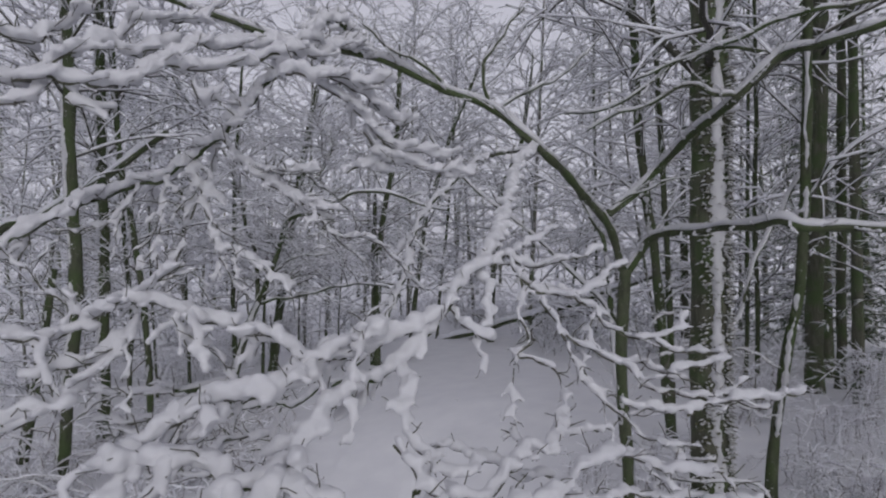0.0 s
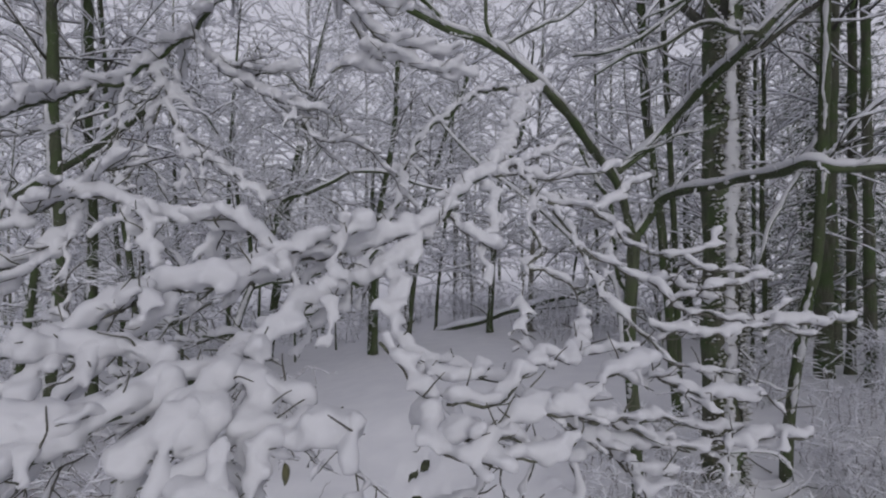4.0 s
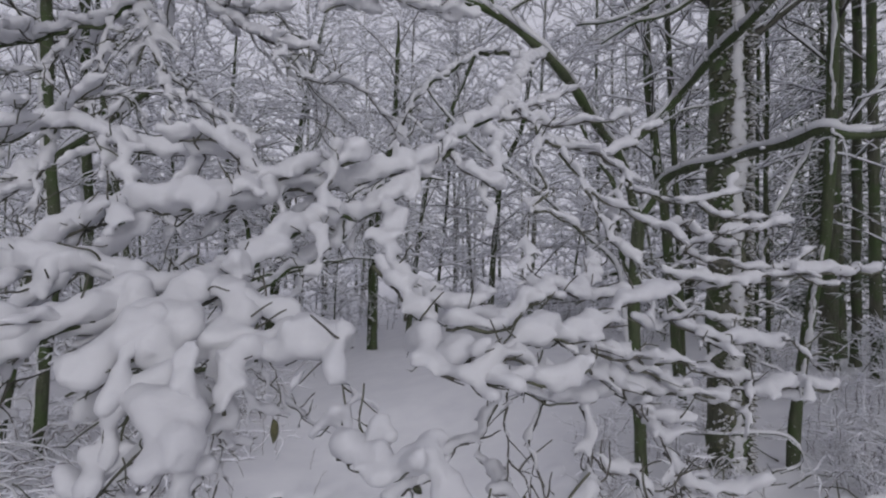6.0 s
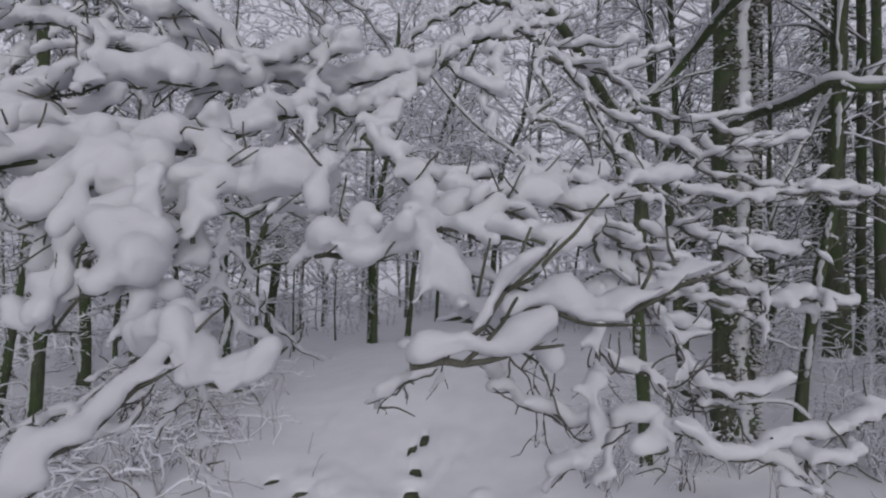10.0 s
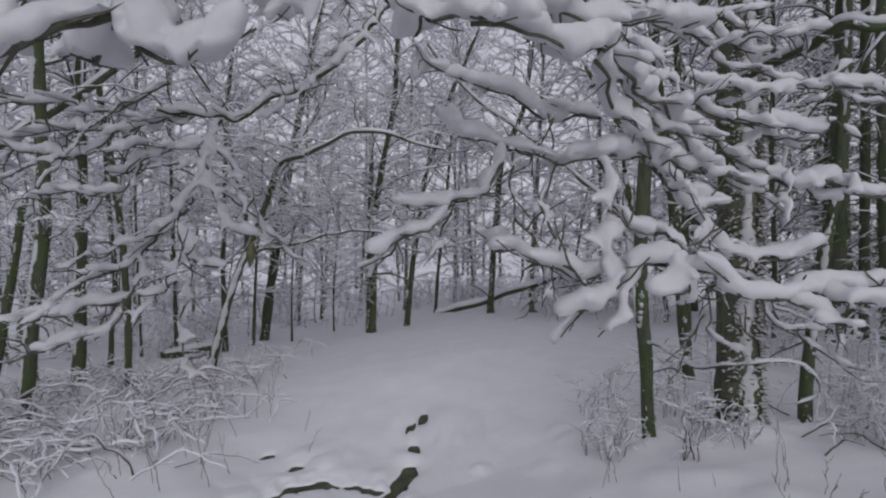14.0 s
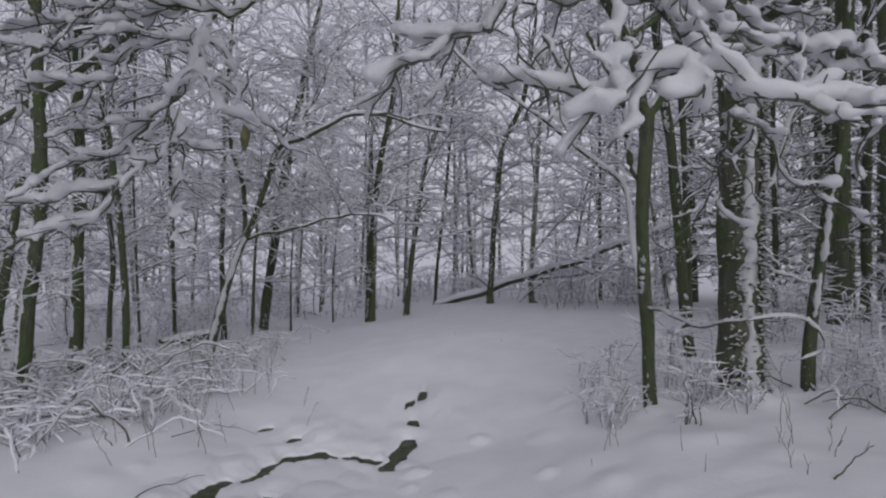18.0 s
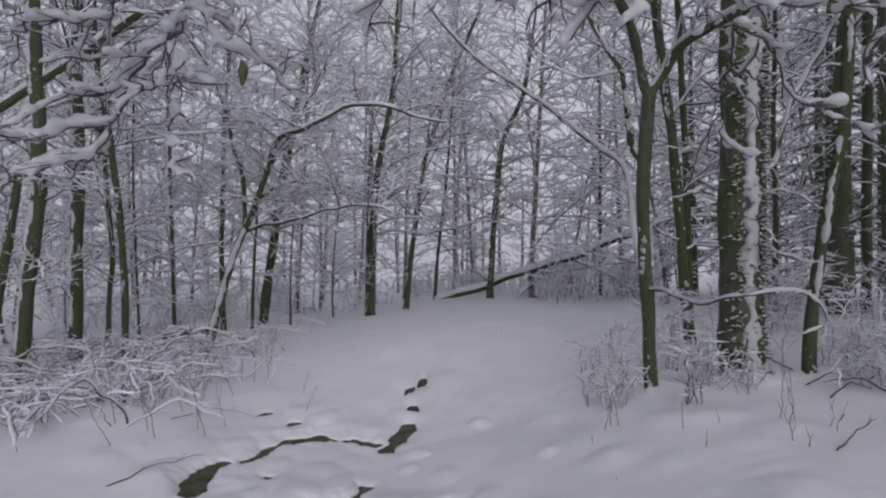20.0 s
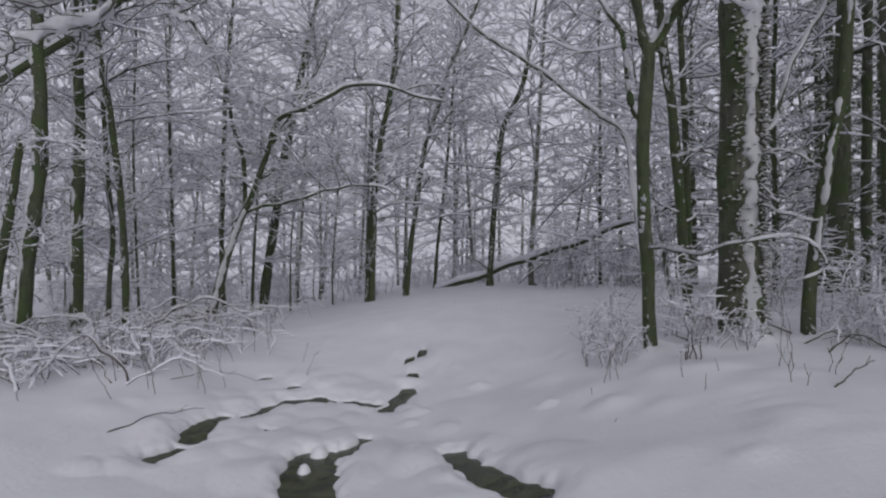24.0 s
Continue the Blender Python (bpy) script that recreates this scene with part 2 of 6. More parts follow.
    def clot(self, a, b, wide, high):
        """A small roll of snow on a short twig: two points and a triangle between."""
        m = (a + b) / 2
        d = b - a
        x = np.array([-d[1], d[0], 0.0])
        x = x / max(np.linalg.norm(x), 1e-9)
        z = np.array([0, 0, 1.0])
        base = self.n
        self.v.append(np.array([a, m + wide * x, m - wide * x, m + high * z, b]))
        self.n += 5
        self.f += [(base, base + 2, base + 1), (base, base + 1, base + 3), (base, base + 3, base + 2), (base + 4, base + 1, base + 2), (base + 4, base + 3, base + 1), (base + 4, base + 2, base + 3)]

    def mesh(self, name, mat, origin=(0, 0, 0), smooth=True):
        me = bpy.data.meshes.new(name)
        v = np.vstack(self.v) - np.array(origin)
        me.from_pydata(v.tolist(), [], self.f)
        me.materials.append(mat)
        if smooth:
            me.polygons.foreach_set("use_smooth", [True] * len(me.polygons))
        me.update()
        return me


def part(name, solid, mat, parent, label=""):
    root = parent.parent or parent
    root = root.parent or root
    ob = new(name, solid.mesh(name, mat, root.location))
    ob.parent = parent
    if name in ("snow", "twigs", "stems", "crown", "ivy"):
        ob.name = {"twigs": "twig", "stems": "stem"}.get(name, name)
        tagged(ob, kind="stuff")
    if label:
        tagged(ob, label)
    return ob


def thing(name, place, label, category, group="", kind=""):
    ob = new(name)
    ob.location = place
    ob.empty_display_size = 0.2
    return tagged(ob, label, category, group, kind)


def wiggle(p, rng, size):
    """Small natural bends along a line."""
    s = np.concatenate([[0], np.cumsum(np.linalg.norm(np.diff(p, axis=0), axis=1))])
    w = np.zeros_like(p)
    for k in range(3):
        for f in (1.0, 2.3):
            w[:, k] += np.sin(s * f * 14 / max(s[-1], 0.3) + rng.uniform(0, 6.28)) / f
    fade = np.clip(np.minimum(s, s[-1] - s) / 0.1, 0, 1)[:, None]
    return p + size * w * fade


def smoothstep(a, b, v):
    k = np.clip((v - a) / (b - a), 0, 1)
    return k * k * (3 - 2 * k)


# ---- ground and brook ----
def land(x, y):
    """Height of the forest floor: a shallow valley with a brook, rising to a crest behind the clearing."""
    near = 0.05 + 0.30 * np.tanh((x - 1.1) / 0.9) - 0.08 * np.exp(-((x + 0.6) / 1.0) ** 2) + 0.24 * smoothstep(-1.6, -3.4, x)
    far = 0.10 + 0.45 * np.tanh((x + 2.0) / 2.5)
    w = smoothstep(6.0, 11.5, y)
    base = near * (1 - w) + far * w
    back = smoothstep(19.0, 60.0, y) * 0.5 + 0.16 * smoothstep(3.9, 5.2, x) * smoothstep(5.6, 7.6, y) * (1 - smoothstep(9.5, 13.0, y))
    return base + back + 0.03 * np.sin(0.9 * x + 0.4) * np.sin(0.7 * y) + 0.012 * np.sin(3.1 * x + 1.3 * y) * np.sin(2.3 * y - 0.7 * x) + smoothstep(3, 14, np.abs(x)) * 0.10 * np.sin(0.31 * x + 1) * np.sin(0.27 * y)


# open water: start, end and half width of each stretch
POOLS = [
    (-0.88, 4.82, -0.78, 4.20, 0.172), (-0.94, 4.94, -0.74, 5.02, 0.085), (-0.70, 5.02, -0.60, 5.38, 0.035),
    (0.10, 4.84, 0.16, 4.55, 0.085), (0.20, 4.44, 0.50, 3.84, 0.085),
]
POOLS += [
    (-0.52, 6.30, -0.44, 6.62, 0.060), (-0.44, 6.62, -0.36, 6.90, 0.075), (-0.60, 6.44, -0.90, 6.53, 0.016), (-0.90, 6.53, -1.20, 6.54, 0.020),
    (-0.46, 8.00, -0.38, 8.06, 0.030), (-0.38, 8.06, -0.26, 8.26, 0.026), (-0.38, 7.53, -0.28, 7.46, 0.022), (-1.20, 6.54, -1.48, 6.38, 0.042),
]
POOLS += [
    (-1.52, 6.30, -1.60, 6.02, 0.022), (-1.60, 6.02, -1.68, 5.76, 0.030), (-1.88, 5.46, -1.80, 5.66, 0.045), (-1.90, 5.34, -1.83, 5.14, 0.085), (-1.92, 4.68, -1.84, 4.86, 0.060),
    (-1.94, 7.10, -1.88, 7.12, 0.030), (-1.38, 5.49, -1.35, 5.51, 0.024), (-1.56, 6.86, -1.50, 6.88, 0.026),
]


def pool_rim(x, y):
    """Distance to the nearest stretch of open water, less its half width; uneven along the rim."""
    best = np.full(np.broadcast(x, y).shape, 9.0)
    rim = 0.026 * np.sin(15 * x + 8 * y + 2 * np.sin(6 * y)) + 0.016 * np.sin(29 * x - 21 * y + 2 * np.sin(9 * x)) + 0.010 * np.sin(41 * y + 33 * x + 3 * np.sin(11 * x - 7 * y))
    for ax, ay, bx, by, w in POOLS:
        dx, dy = bx - ax, by - ay
        k = np.clip(((x - ax) * dx + (y - ay) * dy) / (dx * dx + dy * dy), 0, 1)
        best = np.minimum(best, np.hypot(x - ax - k * dx, (y - ay - k * dy) * 0.7) - w - 0.006)
    return best + rim * 0.75


# round snow cushions bulging over the banks
cushion_rng = np.random.default_rng(33)
CUSHIONS = []
for ax, ay, bx, by, w in POOLS:
    run = math.hypot(bx - ax, by - ay)
    for _ in range(2 + int(run * 3)):
        k = cushion_rng.uniform(-0.25, 1.25)
        turn = math.atan2(by - ay, bx - ax) + cushion_rng.choice([-1, 1]) * math.pi / 2
        size = cushion_rng.uniform(0.08, 0.19)
        out = w + size * cushion_rng.uniform(0.9, 1.25)
        CUSHIONS.append((ax + (bx - ax) * k + out * math.cos(turn), ay + (by - ay) * k + 1.4 * out * math.sin(turn), size))


def cushion_dome(x, y):
    """Height of the cushions, and how far outside the nearest of them a place lies."""
    dome, away = np.zeros(np.broadcast(x, y).shape), np.full(np.broadcast(x, y).shape, 9.0)
    for px, py, size in CUSHIONS:
        q = np.hypot(x - px, (y - py) * 0.75)
        away = np.minimum(away, q - size)
        dome = np.maximum(dome, 0.20 * size * np.clip(1 - (q / (1.5 * size)) ** 2, 0, 1) ** 1.3)
    return dome, away


def open_water(x, y):
    return np.maximum(pool_rim(x, y), -cushion_dome(x, y)[1] - 0.05)


# trunks with snow banked up round the foot
FEET = ((1.94, 6.24, 0.06), (2.80, 6.36, 0.21), (3.55, 6.42, 0.06), (-4.6, 8.2, 0.11), (-5.9, 10.9, 0.12), (2.6, 8.5, 0.06))
pillow_rng = np.random.default_rng(21)
PILLOWS = []
for ax, ay, bx, by, w in POOLS:
    for _ in range(4):
        k = pillow_rng.random()
        PILLOWS.append((ax + (bx - ax) * k + pillow_rng.normal(0, 0.28), ay + (by - ay) * k + pillow_rng.normal(0, 0.32), pillow_rng.uniform(0.09, 0.26), pillow_rng.uniform(0.022, 0.055)))
for _ in range(60):
    PILLOWS.append((pillow_rng.uniform(-3.5, 4.0), pillow_rng.uniform(3.5, 10), pillow_rng.uniform(0.15, 0.5), pillow_rng.uniform(0.01, 0.045)))

for _ in range(90):
    PILLOWS.append((pillow_rng.uniform(-3.2, 4.0), 3.4 + 6.0 * pillow_rng.random() ** 1.4, pillow_rng.uniform(0.07, 0.2), pillow_rng.uniform(0.025, 0.06)))
for _ in range(46):
    PILLOWS.append((pillow_rng.uniform(-6.6, -2.6), pillow_rng.uniform(5.4, 11.5), pillow_rng.uniform(0.12, 0.35), pillow_rng.uniform(0.03, 0.09)))


def ground_height(x, y):
    d = open_water(x, y)
    near = 1 - 0.75 * smoothstep(4.8, 6.2, y)
    pillow = (0.012 * np.exp(-((d - 0.085) / 0.065) ** 2) + cushion_dome(x, y)[0]) * near
    bank = -0.14 * (1 - np.clip((d + 0.025) / 0.05, 0, 1)) ** 2.0 - 0.012 * near * (1 - smoothstep(0.0, 0.08, d))
    hump = np.zeros_like(d)
    for px, py, size, high in PILLOWS:
        hump = np.maximum(hump, high * np.exp(-((x - px) ** 2 + ((y - py) * 0.8) ** 2) / size ** 2))
    hump = hump * smoothstep(0.02, 0.20, d)
    foot = np.zeros_like(d)
    for px, py, r in FEET:
        q = np.hypot(x - px, y - py)
        a = np.arctan2(y - py, x - px)
        foot = np.maximum(foot, (0.055 + 0.35 * max(0.0, r - 0.1) + 0.03 * np.sin(3 * a + px * 7)) * np.exp(-(np.maximum(q - r, 0) / (0.13 + 0.5 * max(0.0, r - 0.1))) ** 2))
    return land(x, y) + pillow + bank + hump + foot


def steps(lo, hi, fine, coarse, reach):
    """Grid lines: fine between lo and hi, then wider and wider out to reach."""
    inner = list(np.arange(lo, hi + 1e-6, fine))
    out, v, s = [], hi, fine
    while v < reach:
        s = min(s * 1.12, coarse if v < 30 else 60.0)
        v += s
        out.append(v)
    left, v, s = [], lo, fine
    while v > -reach:
        s = min(s * 1.12, coarse if v > -30 else 60.0)
        v -= s
        left.append(v)
    return np.array(left[::-1] + inner + out)


def sheet(name, xs, ys, height, mat):
    gx, gy = np.meshgrid(xs, ys)
    gz = height(gx, gy)
    v = np.stack([gx, gy, gz], -1).reshape(-1, 3)
    nx, ny = len(xs), len(ys)
    i = (np.arange(ny - 1)[:, None] * nx + np.arange(nx - 1)[None, :]).reshape(-1)
    f = np.stack([i, i + 1, i + nx + 1, i + nx], -1)
    me = bpy.data.meshes.new(name)
    me.from_pydata(v.tolist(), [], f.tolist())
    me.materials.append(mat)
    me.polygons.foreach_set("use_smooth", [True] * len(me.polygons))
    me.update()
    return new(name, me)


ground = sheet("ground", steps(-2.3, 0.9, 0.018, 0.7, 700), steps(3.7, 6.7, 0.022, 0.7, 700), ground_height, GROUND_SNOW)
tagged(ground, "deep untouched snow over an uneven forest clearing", "ground", kind="structure")
water = sheet("brook_water", np.arange(-2.5, 0.9, 0.12), np.arange(3.8, 9.1, 0.12), lambda x, y: land(x, y) - 0.034 + 0.018 * smoothstep(4.8, 6.2, y), WATER)
tagged(water, "dark still brook water between snow pillows", "water", kind="structure")


def floor_z(x, y):
    return float(ground_height(np.array([float(x)]), np.array([float(y)]))[0])


def snow_stone(x, y, size, seed):
    """A stone in the brook under a round cap of snow."""
    rng = np.random.default_rng(seed)
    z = float(land(np.array([x]), np.array([y]))[0]) - 0.13
    ob = thing("brook_stone", (x, y, z), "round stone in the brook capped with snow", "stone", "stones in the brook")
    for nm, mat, low, high, grow in (("stone", MUD, -0.5, 0.35, 1.0), ("snow_cap", SNOW, 0.1, 1.0, 1.12)):
        s = Solid()
        a = np.linspace(0, 2 * np.pi, 14, endpoint=False)
        t = np.linspace(low, high, 7)
        rad = np.sqrt(np.clip(1.02 - t ** 2, 0.004, 1)) * grow
        ph = rng.uniform(0, 6, 2)
        wob = 1 + 0.14 * np.sin(2 * a + ph[0]) + 0.08 * np.sin(3 * a + ph[1])
        g = np.stack([size * rad[:, None] * wob * np.cos(a), size * rad[:, None] * wob * np.sin(a) * 0.8, np.repeat((t * size * 0.6)[:, None], 14, 1)], -1)
        s.rings(g + np.array([x, y, z]))
        part(nm, s, mat, ob)


# ---- trees ----
CLUMPS = bpy.data.textures.new("clumps", "CLOUDS")
CLUMPS.noise_scale, CLUMPS.noise_depth = 0.028, 2
LUMPS = bpy.data.textures.new("lumps", "VORONOI")
LUMPS.noise_scale = 0.055


def side_twigs(rng, line, r0, wood, snow, depth, gap, long, lump=0.04, sub=0.5, tips=True, bare=0.12):
    """Fine twigs along a branch, forked at the ends, with snow on those that lie flat."""
    t = tangents(line)
    side, up = ring_frame(t)
    s = np.concatenate([[0], np.cumsum(np.linalg.norm(np.diff(line, axis=0), axis=1))])
    at, hand = rng.uniform(0.3, 1.0) * gap, rng.choice([-1, 1])
    while at < s[-1]:
        i = int(np.searchsorted(s, at))
        i = min(i, len(line) - 1)
        length = long * rng.uniform(0.35, 1.0) * (1.0 - 0.45 * at / s[-1])
        d = unit(0.75 * t[i] + hand * 0.8 * side[i] + rng.uniform(-0.35, 0.35) * up[i] + np.array([0, 0, rng.uniform(-0.15, 0.2)]))
        e = unit(d + 0.5 * t[i] + np.array([0, 0, rng.uniform(-0.1, 0.3)]))
        a = line[i]
        tw = rounded([a, a + d * length * 0.5, a + (0.5 * d + 0.5 * e) * length], max(length / 6, 0.01))
        tw = wiggle(tw, rng, 0.0025)
        wood.tube(tw, np.linspace(min(r0 * 0.6, 0.0026), 0.0011, len(tw)), 4)
        if rng.random() > bare:
            k = max(3, int(len(tw) * rng.uniform(0.85, 1.0) + 0.5))
            snow.cap(tw[:k], 0.0015, depth * rng.uniform(0.3, 0.5), 7, rng, 0.1, min(0.035, lump * 0.8), blunt=True)
            snow.heaps(tw[:k], 0.0015, depth * rng.uniform(0.6, 1.0), rng, 0.12)
        for _ in range(2):
            if rng.random() < sub:
                j = rng.integers(1, len(tw))
                f = unit(d + rng.uniform(-0.9, 0.9) * side[i] + np.array([0, 0, rng.uniform(0, 0.6)]))
                b = tw[j] + f * length * rng.uniform(0.25, 0.5)
                wood.spike(tw[j], b, 0.0014)
                if rng.random() < 0.6:
                    snow.cap(rounded([tw[j], b], 0.012), 0.001, depth * 0.7, 6, rng, 0.1, 0.04, blunt=True)
        if tips and rng.random() < 0.35:
            f = unit(np.array([rng.uniform(-0.7, 0.7), rng.uniform(-0.5, 0.5), rng.uniform(0.2, 1.0)]) + 0.4 * t[i])
            size = min(1.0, long / 0.12)
            m = a + f * 0.042 * size + rng.uniform(-0.008, 0.008, 3)
            b = m + unit(f + rng.uniform(-0.6, 0.6, 3)) * rng.uniform(0.03, 0.085) * size
            tw = wiggle(rounded([a, m + rng.uniform(-0.012, 0.012, 3), b], 0.006), rng, 0.005)
            wood.tube(tw, np.linspace(0.0030, 0.0017, len(tw)) * size, 5)
            if rng.random() < 0.4:
                wood.spike(m, m + unit(f + rng.uniform(-0.9, 0.9, 3)) * 0.04 * size, 0.0016 * size)
        at += gap * rng.uniform(0.6, 1.4)
        hand = -hand


def snowy_branch(parent, kind, r0, r1, depth, pts, seed, fine=True, gap=0.055, long=0.13, lump=0.045, grain=0.008, swell=0.014):
    """A branch with its snow and its twigs, in world places."""
    rng = np.random.default_rng(seed)
    step = 0.018 if fine else 0.05
    line = wiggle(rounded(pts, step), rng, 0.0035 if fine else 0.010)
    n = len(line)
    if fine:
        run = np.concatenate([[0.001], 0.001 + np.cumsum(np.linalg.norm(np.diff(line, axis=0), axis=1))])
        line = line + np.stack([drift_noise(rng, run, 0.05) for _ in range(3)], -1) * 0.011 * np.clip(np.minimum(run, run[-1] - run) / 0.04, 0, 1)[:, None]
    wood, snow, twigs = Solid(), Solid(), Solid()
    taper = np.linspace(r0, r1, n) * (0.8 if fine else 1.0)
    if not fine:
        taper = taper * 0.8
    wood.tube(line, taper * (1 + 0.12 * np.sin(np.arange(n) * 0.9 + seed)), 8 if fine else 9)
    if fine:
        stout = r0 > 0.008
        thin = depth < 0.031
        snow.cap(line, taper, depth * (0.9 if stout else 0.75 if thin else 0.45), 8, rng, 0.1, lump, blunt=True)
        snow.heaps(line, taper, depth * (0.85 if stout else 1.0 if thin else 1.2), rng, 0.0 if stout else 0.12)
    else:
        snow.cap(line, taper, 0.7 * depth + 0.9 * taper, 10, rng, 0.1, 0.14, blunt=True)
    side_twigs(rng, line, r1 * 1.4, twigs, snow, depth * (0.9 if fine else 0.55), gap, long, lump)
    ob = part(kind, wood, BARK if r0 > 0.012 else TWIG, parent)
    sn = part("snow", snow, SNOW, ob)
    if fine:
        mod = sn.modifiers.new("settle", "REMESH")
        mod.mode, mod.voxel_size, mod.use_smooth_shade = "VOXEL", grain, True
        melt = sn.modifiers.new("melt", "SMOOTH")
        melt.factor, melt.iterations = 0.5, 4
        heap = sn.modifiers.new("lumps", "DISPLACE")
        heap.texture, heap.texture_coords, heap.strength, heap.mid_level = LUMPS, "GLOBAL", -min(swell * 1.25, (0.35 if r0 > 0.008 else 0.65) * depth), 0.38
        rough = sn.modifiers.new("clumps", "DISPLACE")
        rough.texture, rough.texture_coords, rough.strength, rough.mid_level = CLUMPS, "GLOBAL", min(0.007, 0.16 * depth), 0.5
    if twigs.n:
        part("twigs", twigs, TWIG, ob)
    return ob


def trunk_line(pts, tall, rng):
    """Carries a traced trunk down into the ground and on up to its full height."""
    p = [np.array(q, float) for q in pts]
    foot = p[0].copy()
    d = unit(p[1] - p[0])
    z = floor_z(foot[0], foot[1])
    low = foot - d * max(0.0, (foot[2] - z) / max(d[2], 0.3))
    low[2] = min(low[2], z) - 0.12
    p = [low] + ([foot] if foot[2] - low[2] > 0.15 else []) + p[1:]
    if p[-1][2] < z + tall:
        lift = z + tall - p[-1][2]
        u = unit(p[-1] - p[-2])
        u[2] = max(u[2], 0.8)
        u = unit(u)
        p.append(p[-1] + u * lift * 0.5)
        p.append(p[-1] + unit(u + np.array([rng.uniform(-0.2, 0.2), rng.uniform(-0.2, 0.2), 0.6])) * lift * 0.5)
    return p


def loose_crown(rng, line, taper, wood, snow, low, boughs, reach, depth, fine=1.0, bold=False):
    """Long arching boughs with sprays of snowy twigs, for trees that stand far off."""
    tall = line[-1][2] - line[0][2]
    zs = line[:, 2]
    for k in range(boughs):
        f = (k + rng.uniform(0, 1)) / boughs
        z = zs[0] + low + (tall - low) * f
        i = min(int(np.searchsorted(zs, z)), len(line) - 1)
        az = k * 2.4 + rng.uniform(-0.6, 0.6)
        length = reach * rng.uniform(0.45, 1.0) * (1.1 - 0.38 * f)
        h = np.array([math.cos(az), math.sin(az), 0.0])
        rise = rng.uniform(-0.05, 1.15) + 0.3 * f
        a = line[i]
        bl = rounded([a, a + h * length * 0.35 + np.array([0, 0, rise * 0.38 * length]), a + h * length * 0.72 + np.array([0, 0, rise * 0.55 * length]) + rng.uniform(-0.1, 0.1, 3) * length,
                      a + h * length + np.array([0, 0, rise * rng.uniform(0.25, 0.6) * length]) + rng.uniform(-0.12, 0.12, 3) * length], length / 7)
        n = len(bl)
        wood.tube(bl, np.linspace(max(taper[i] * 0.3, 0.010), 0.005, n), 3)
        snow.cap(bl, np.linspace(0.012, 0.005, n), depth * 1.25, 4, rng, 0.15, 0.3)
        t = tangents(bl)
        sd, _ = ring_frame(t)
        hand = 1
        for q in np.linspace(0.12, 1.0, max(4, int(length * (2.7 if bold else 3.4) * fine))):
            j = min(int(q * (n - 1)), n - 2)
            c = bl[j] + (bl[j + 1] - bl[j]) * (q * (n - 1) - j)
            tl = (0.45 + length * rng.uniform(0.12, 0.38)) * (1.15 - 0.5 * q)
            e = unit(0.7 * t[j] + hand * rng.uniform(0.3, 1.0) * sd[j] + np.array([0, 0, rng.uniform(-0.35, 0.85)]))
            g = unit(e + np.array([0, 0, rng.uniform(-1.3, 0.15)]) + rng.uniform(-0.4, 0.4, 3))
            m = c + e * tl * 0.5
            b = m + g * tl * 0.5
            if bold:
                tw = rounded([c, m + rng.uniform(-0.14, 0.14, 3) * tl, b], tl / 3.2)
                wood.tube(tw, np.linspace(0.0085, 0.004, len(tw)), 3)
                snow.cap(tw + np.array([0, 0, 0.006]), 0.004, depth * 0.8, 4, rng, 0.2, 0.2, ends=False)
            else:
                wood.spike(c, m, 0.006)
                snow.clot(c, m, depth * 0.42, depth * 0.62)
                snow.clot(m, b, depth * 0.38, depth * 0.55)
            for _ in range(max(2, int((1.6 if bold else 3.0) * fine * rng.uniform(0.6, 1.5)))):
                v = rng.uniform(0.1, 1.0)
                s0 = c + (m - c) * 2 * v if v < 0.5 else m + (b - m) * (2 * v - 1)
                s1 = s0 + unit(e + rng.uniform(-1, 1) * sd[j] + np.array([0, 0, rng.uniform(-0.7, 0.6)])) * tl * rng.uniform(0.22, 0.6)
                if bold:
                    sm = (s0 + s1) / 2
                    s1 = sm + unit(s1 - s0 + rng.uniform(-1.0, 1.0, 3) * tl * 0.5 - np.array([0, 0, 0.35 * tl])) * np.linalg.norm(s1 - sm)
                    high = depth * rng.uniform(0.4, 0.75)
                    snow.clot(s0, sm, high * 0.5, high)
                    snow.clot(sm, s1, high * 0.42, high * 0.85)
                    if rng.random() < 0.75:
                        wood.spike(s0 - np.array([0, 0, 0.006]), sm - np.array([0, 0, 0.004]), 0.0045)
                    continue
                snow.clot(s0, s1, depth * rng.uniform(0.22, 0.36), depth * rng.uniform(0.35, 0.55))
                if rng.random() < 0.3:
                    wood.spike(s0, s1, 0.0045)
            hand = -hand


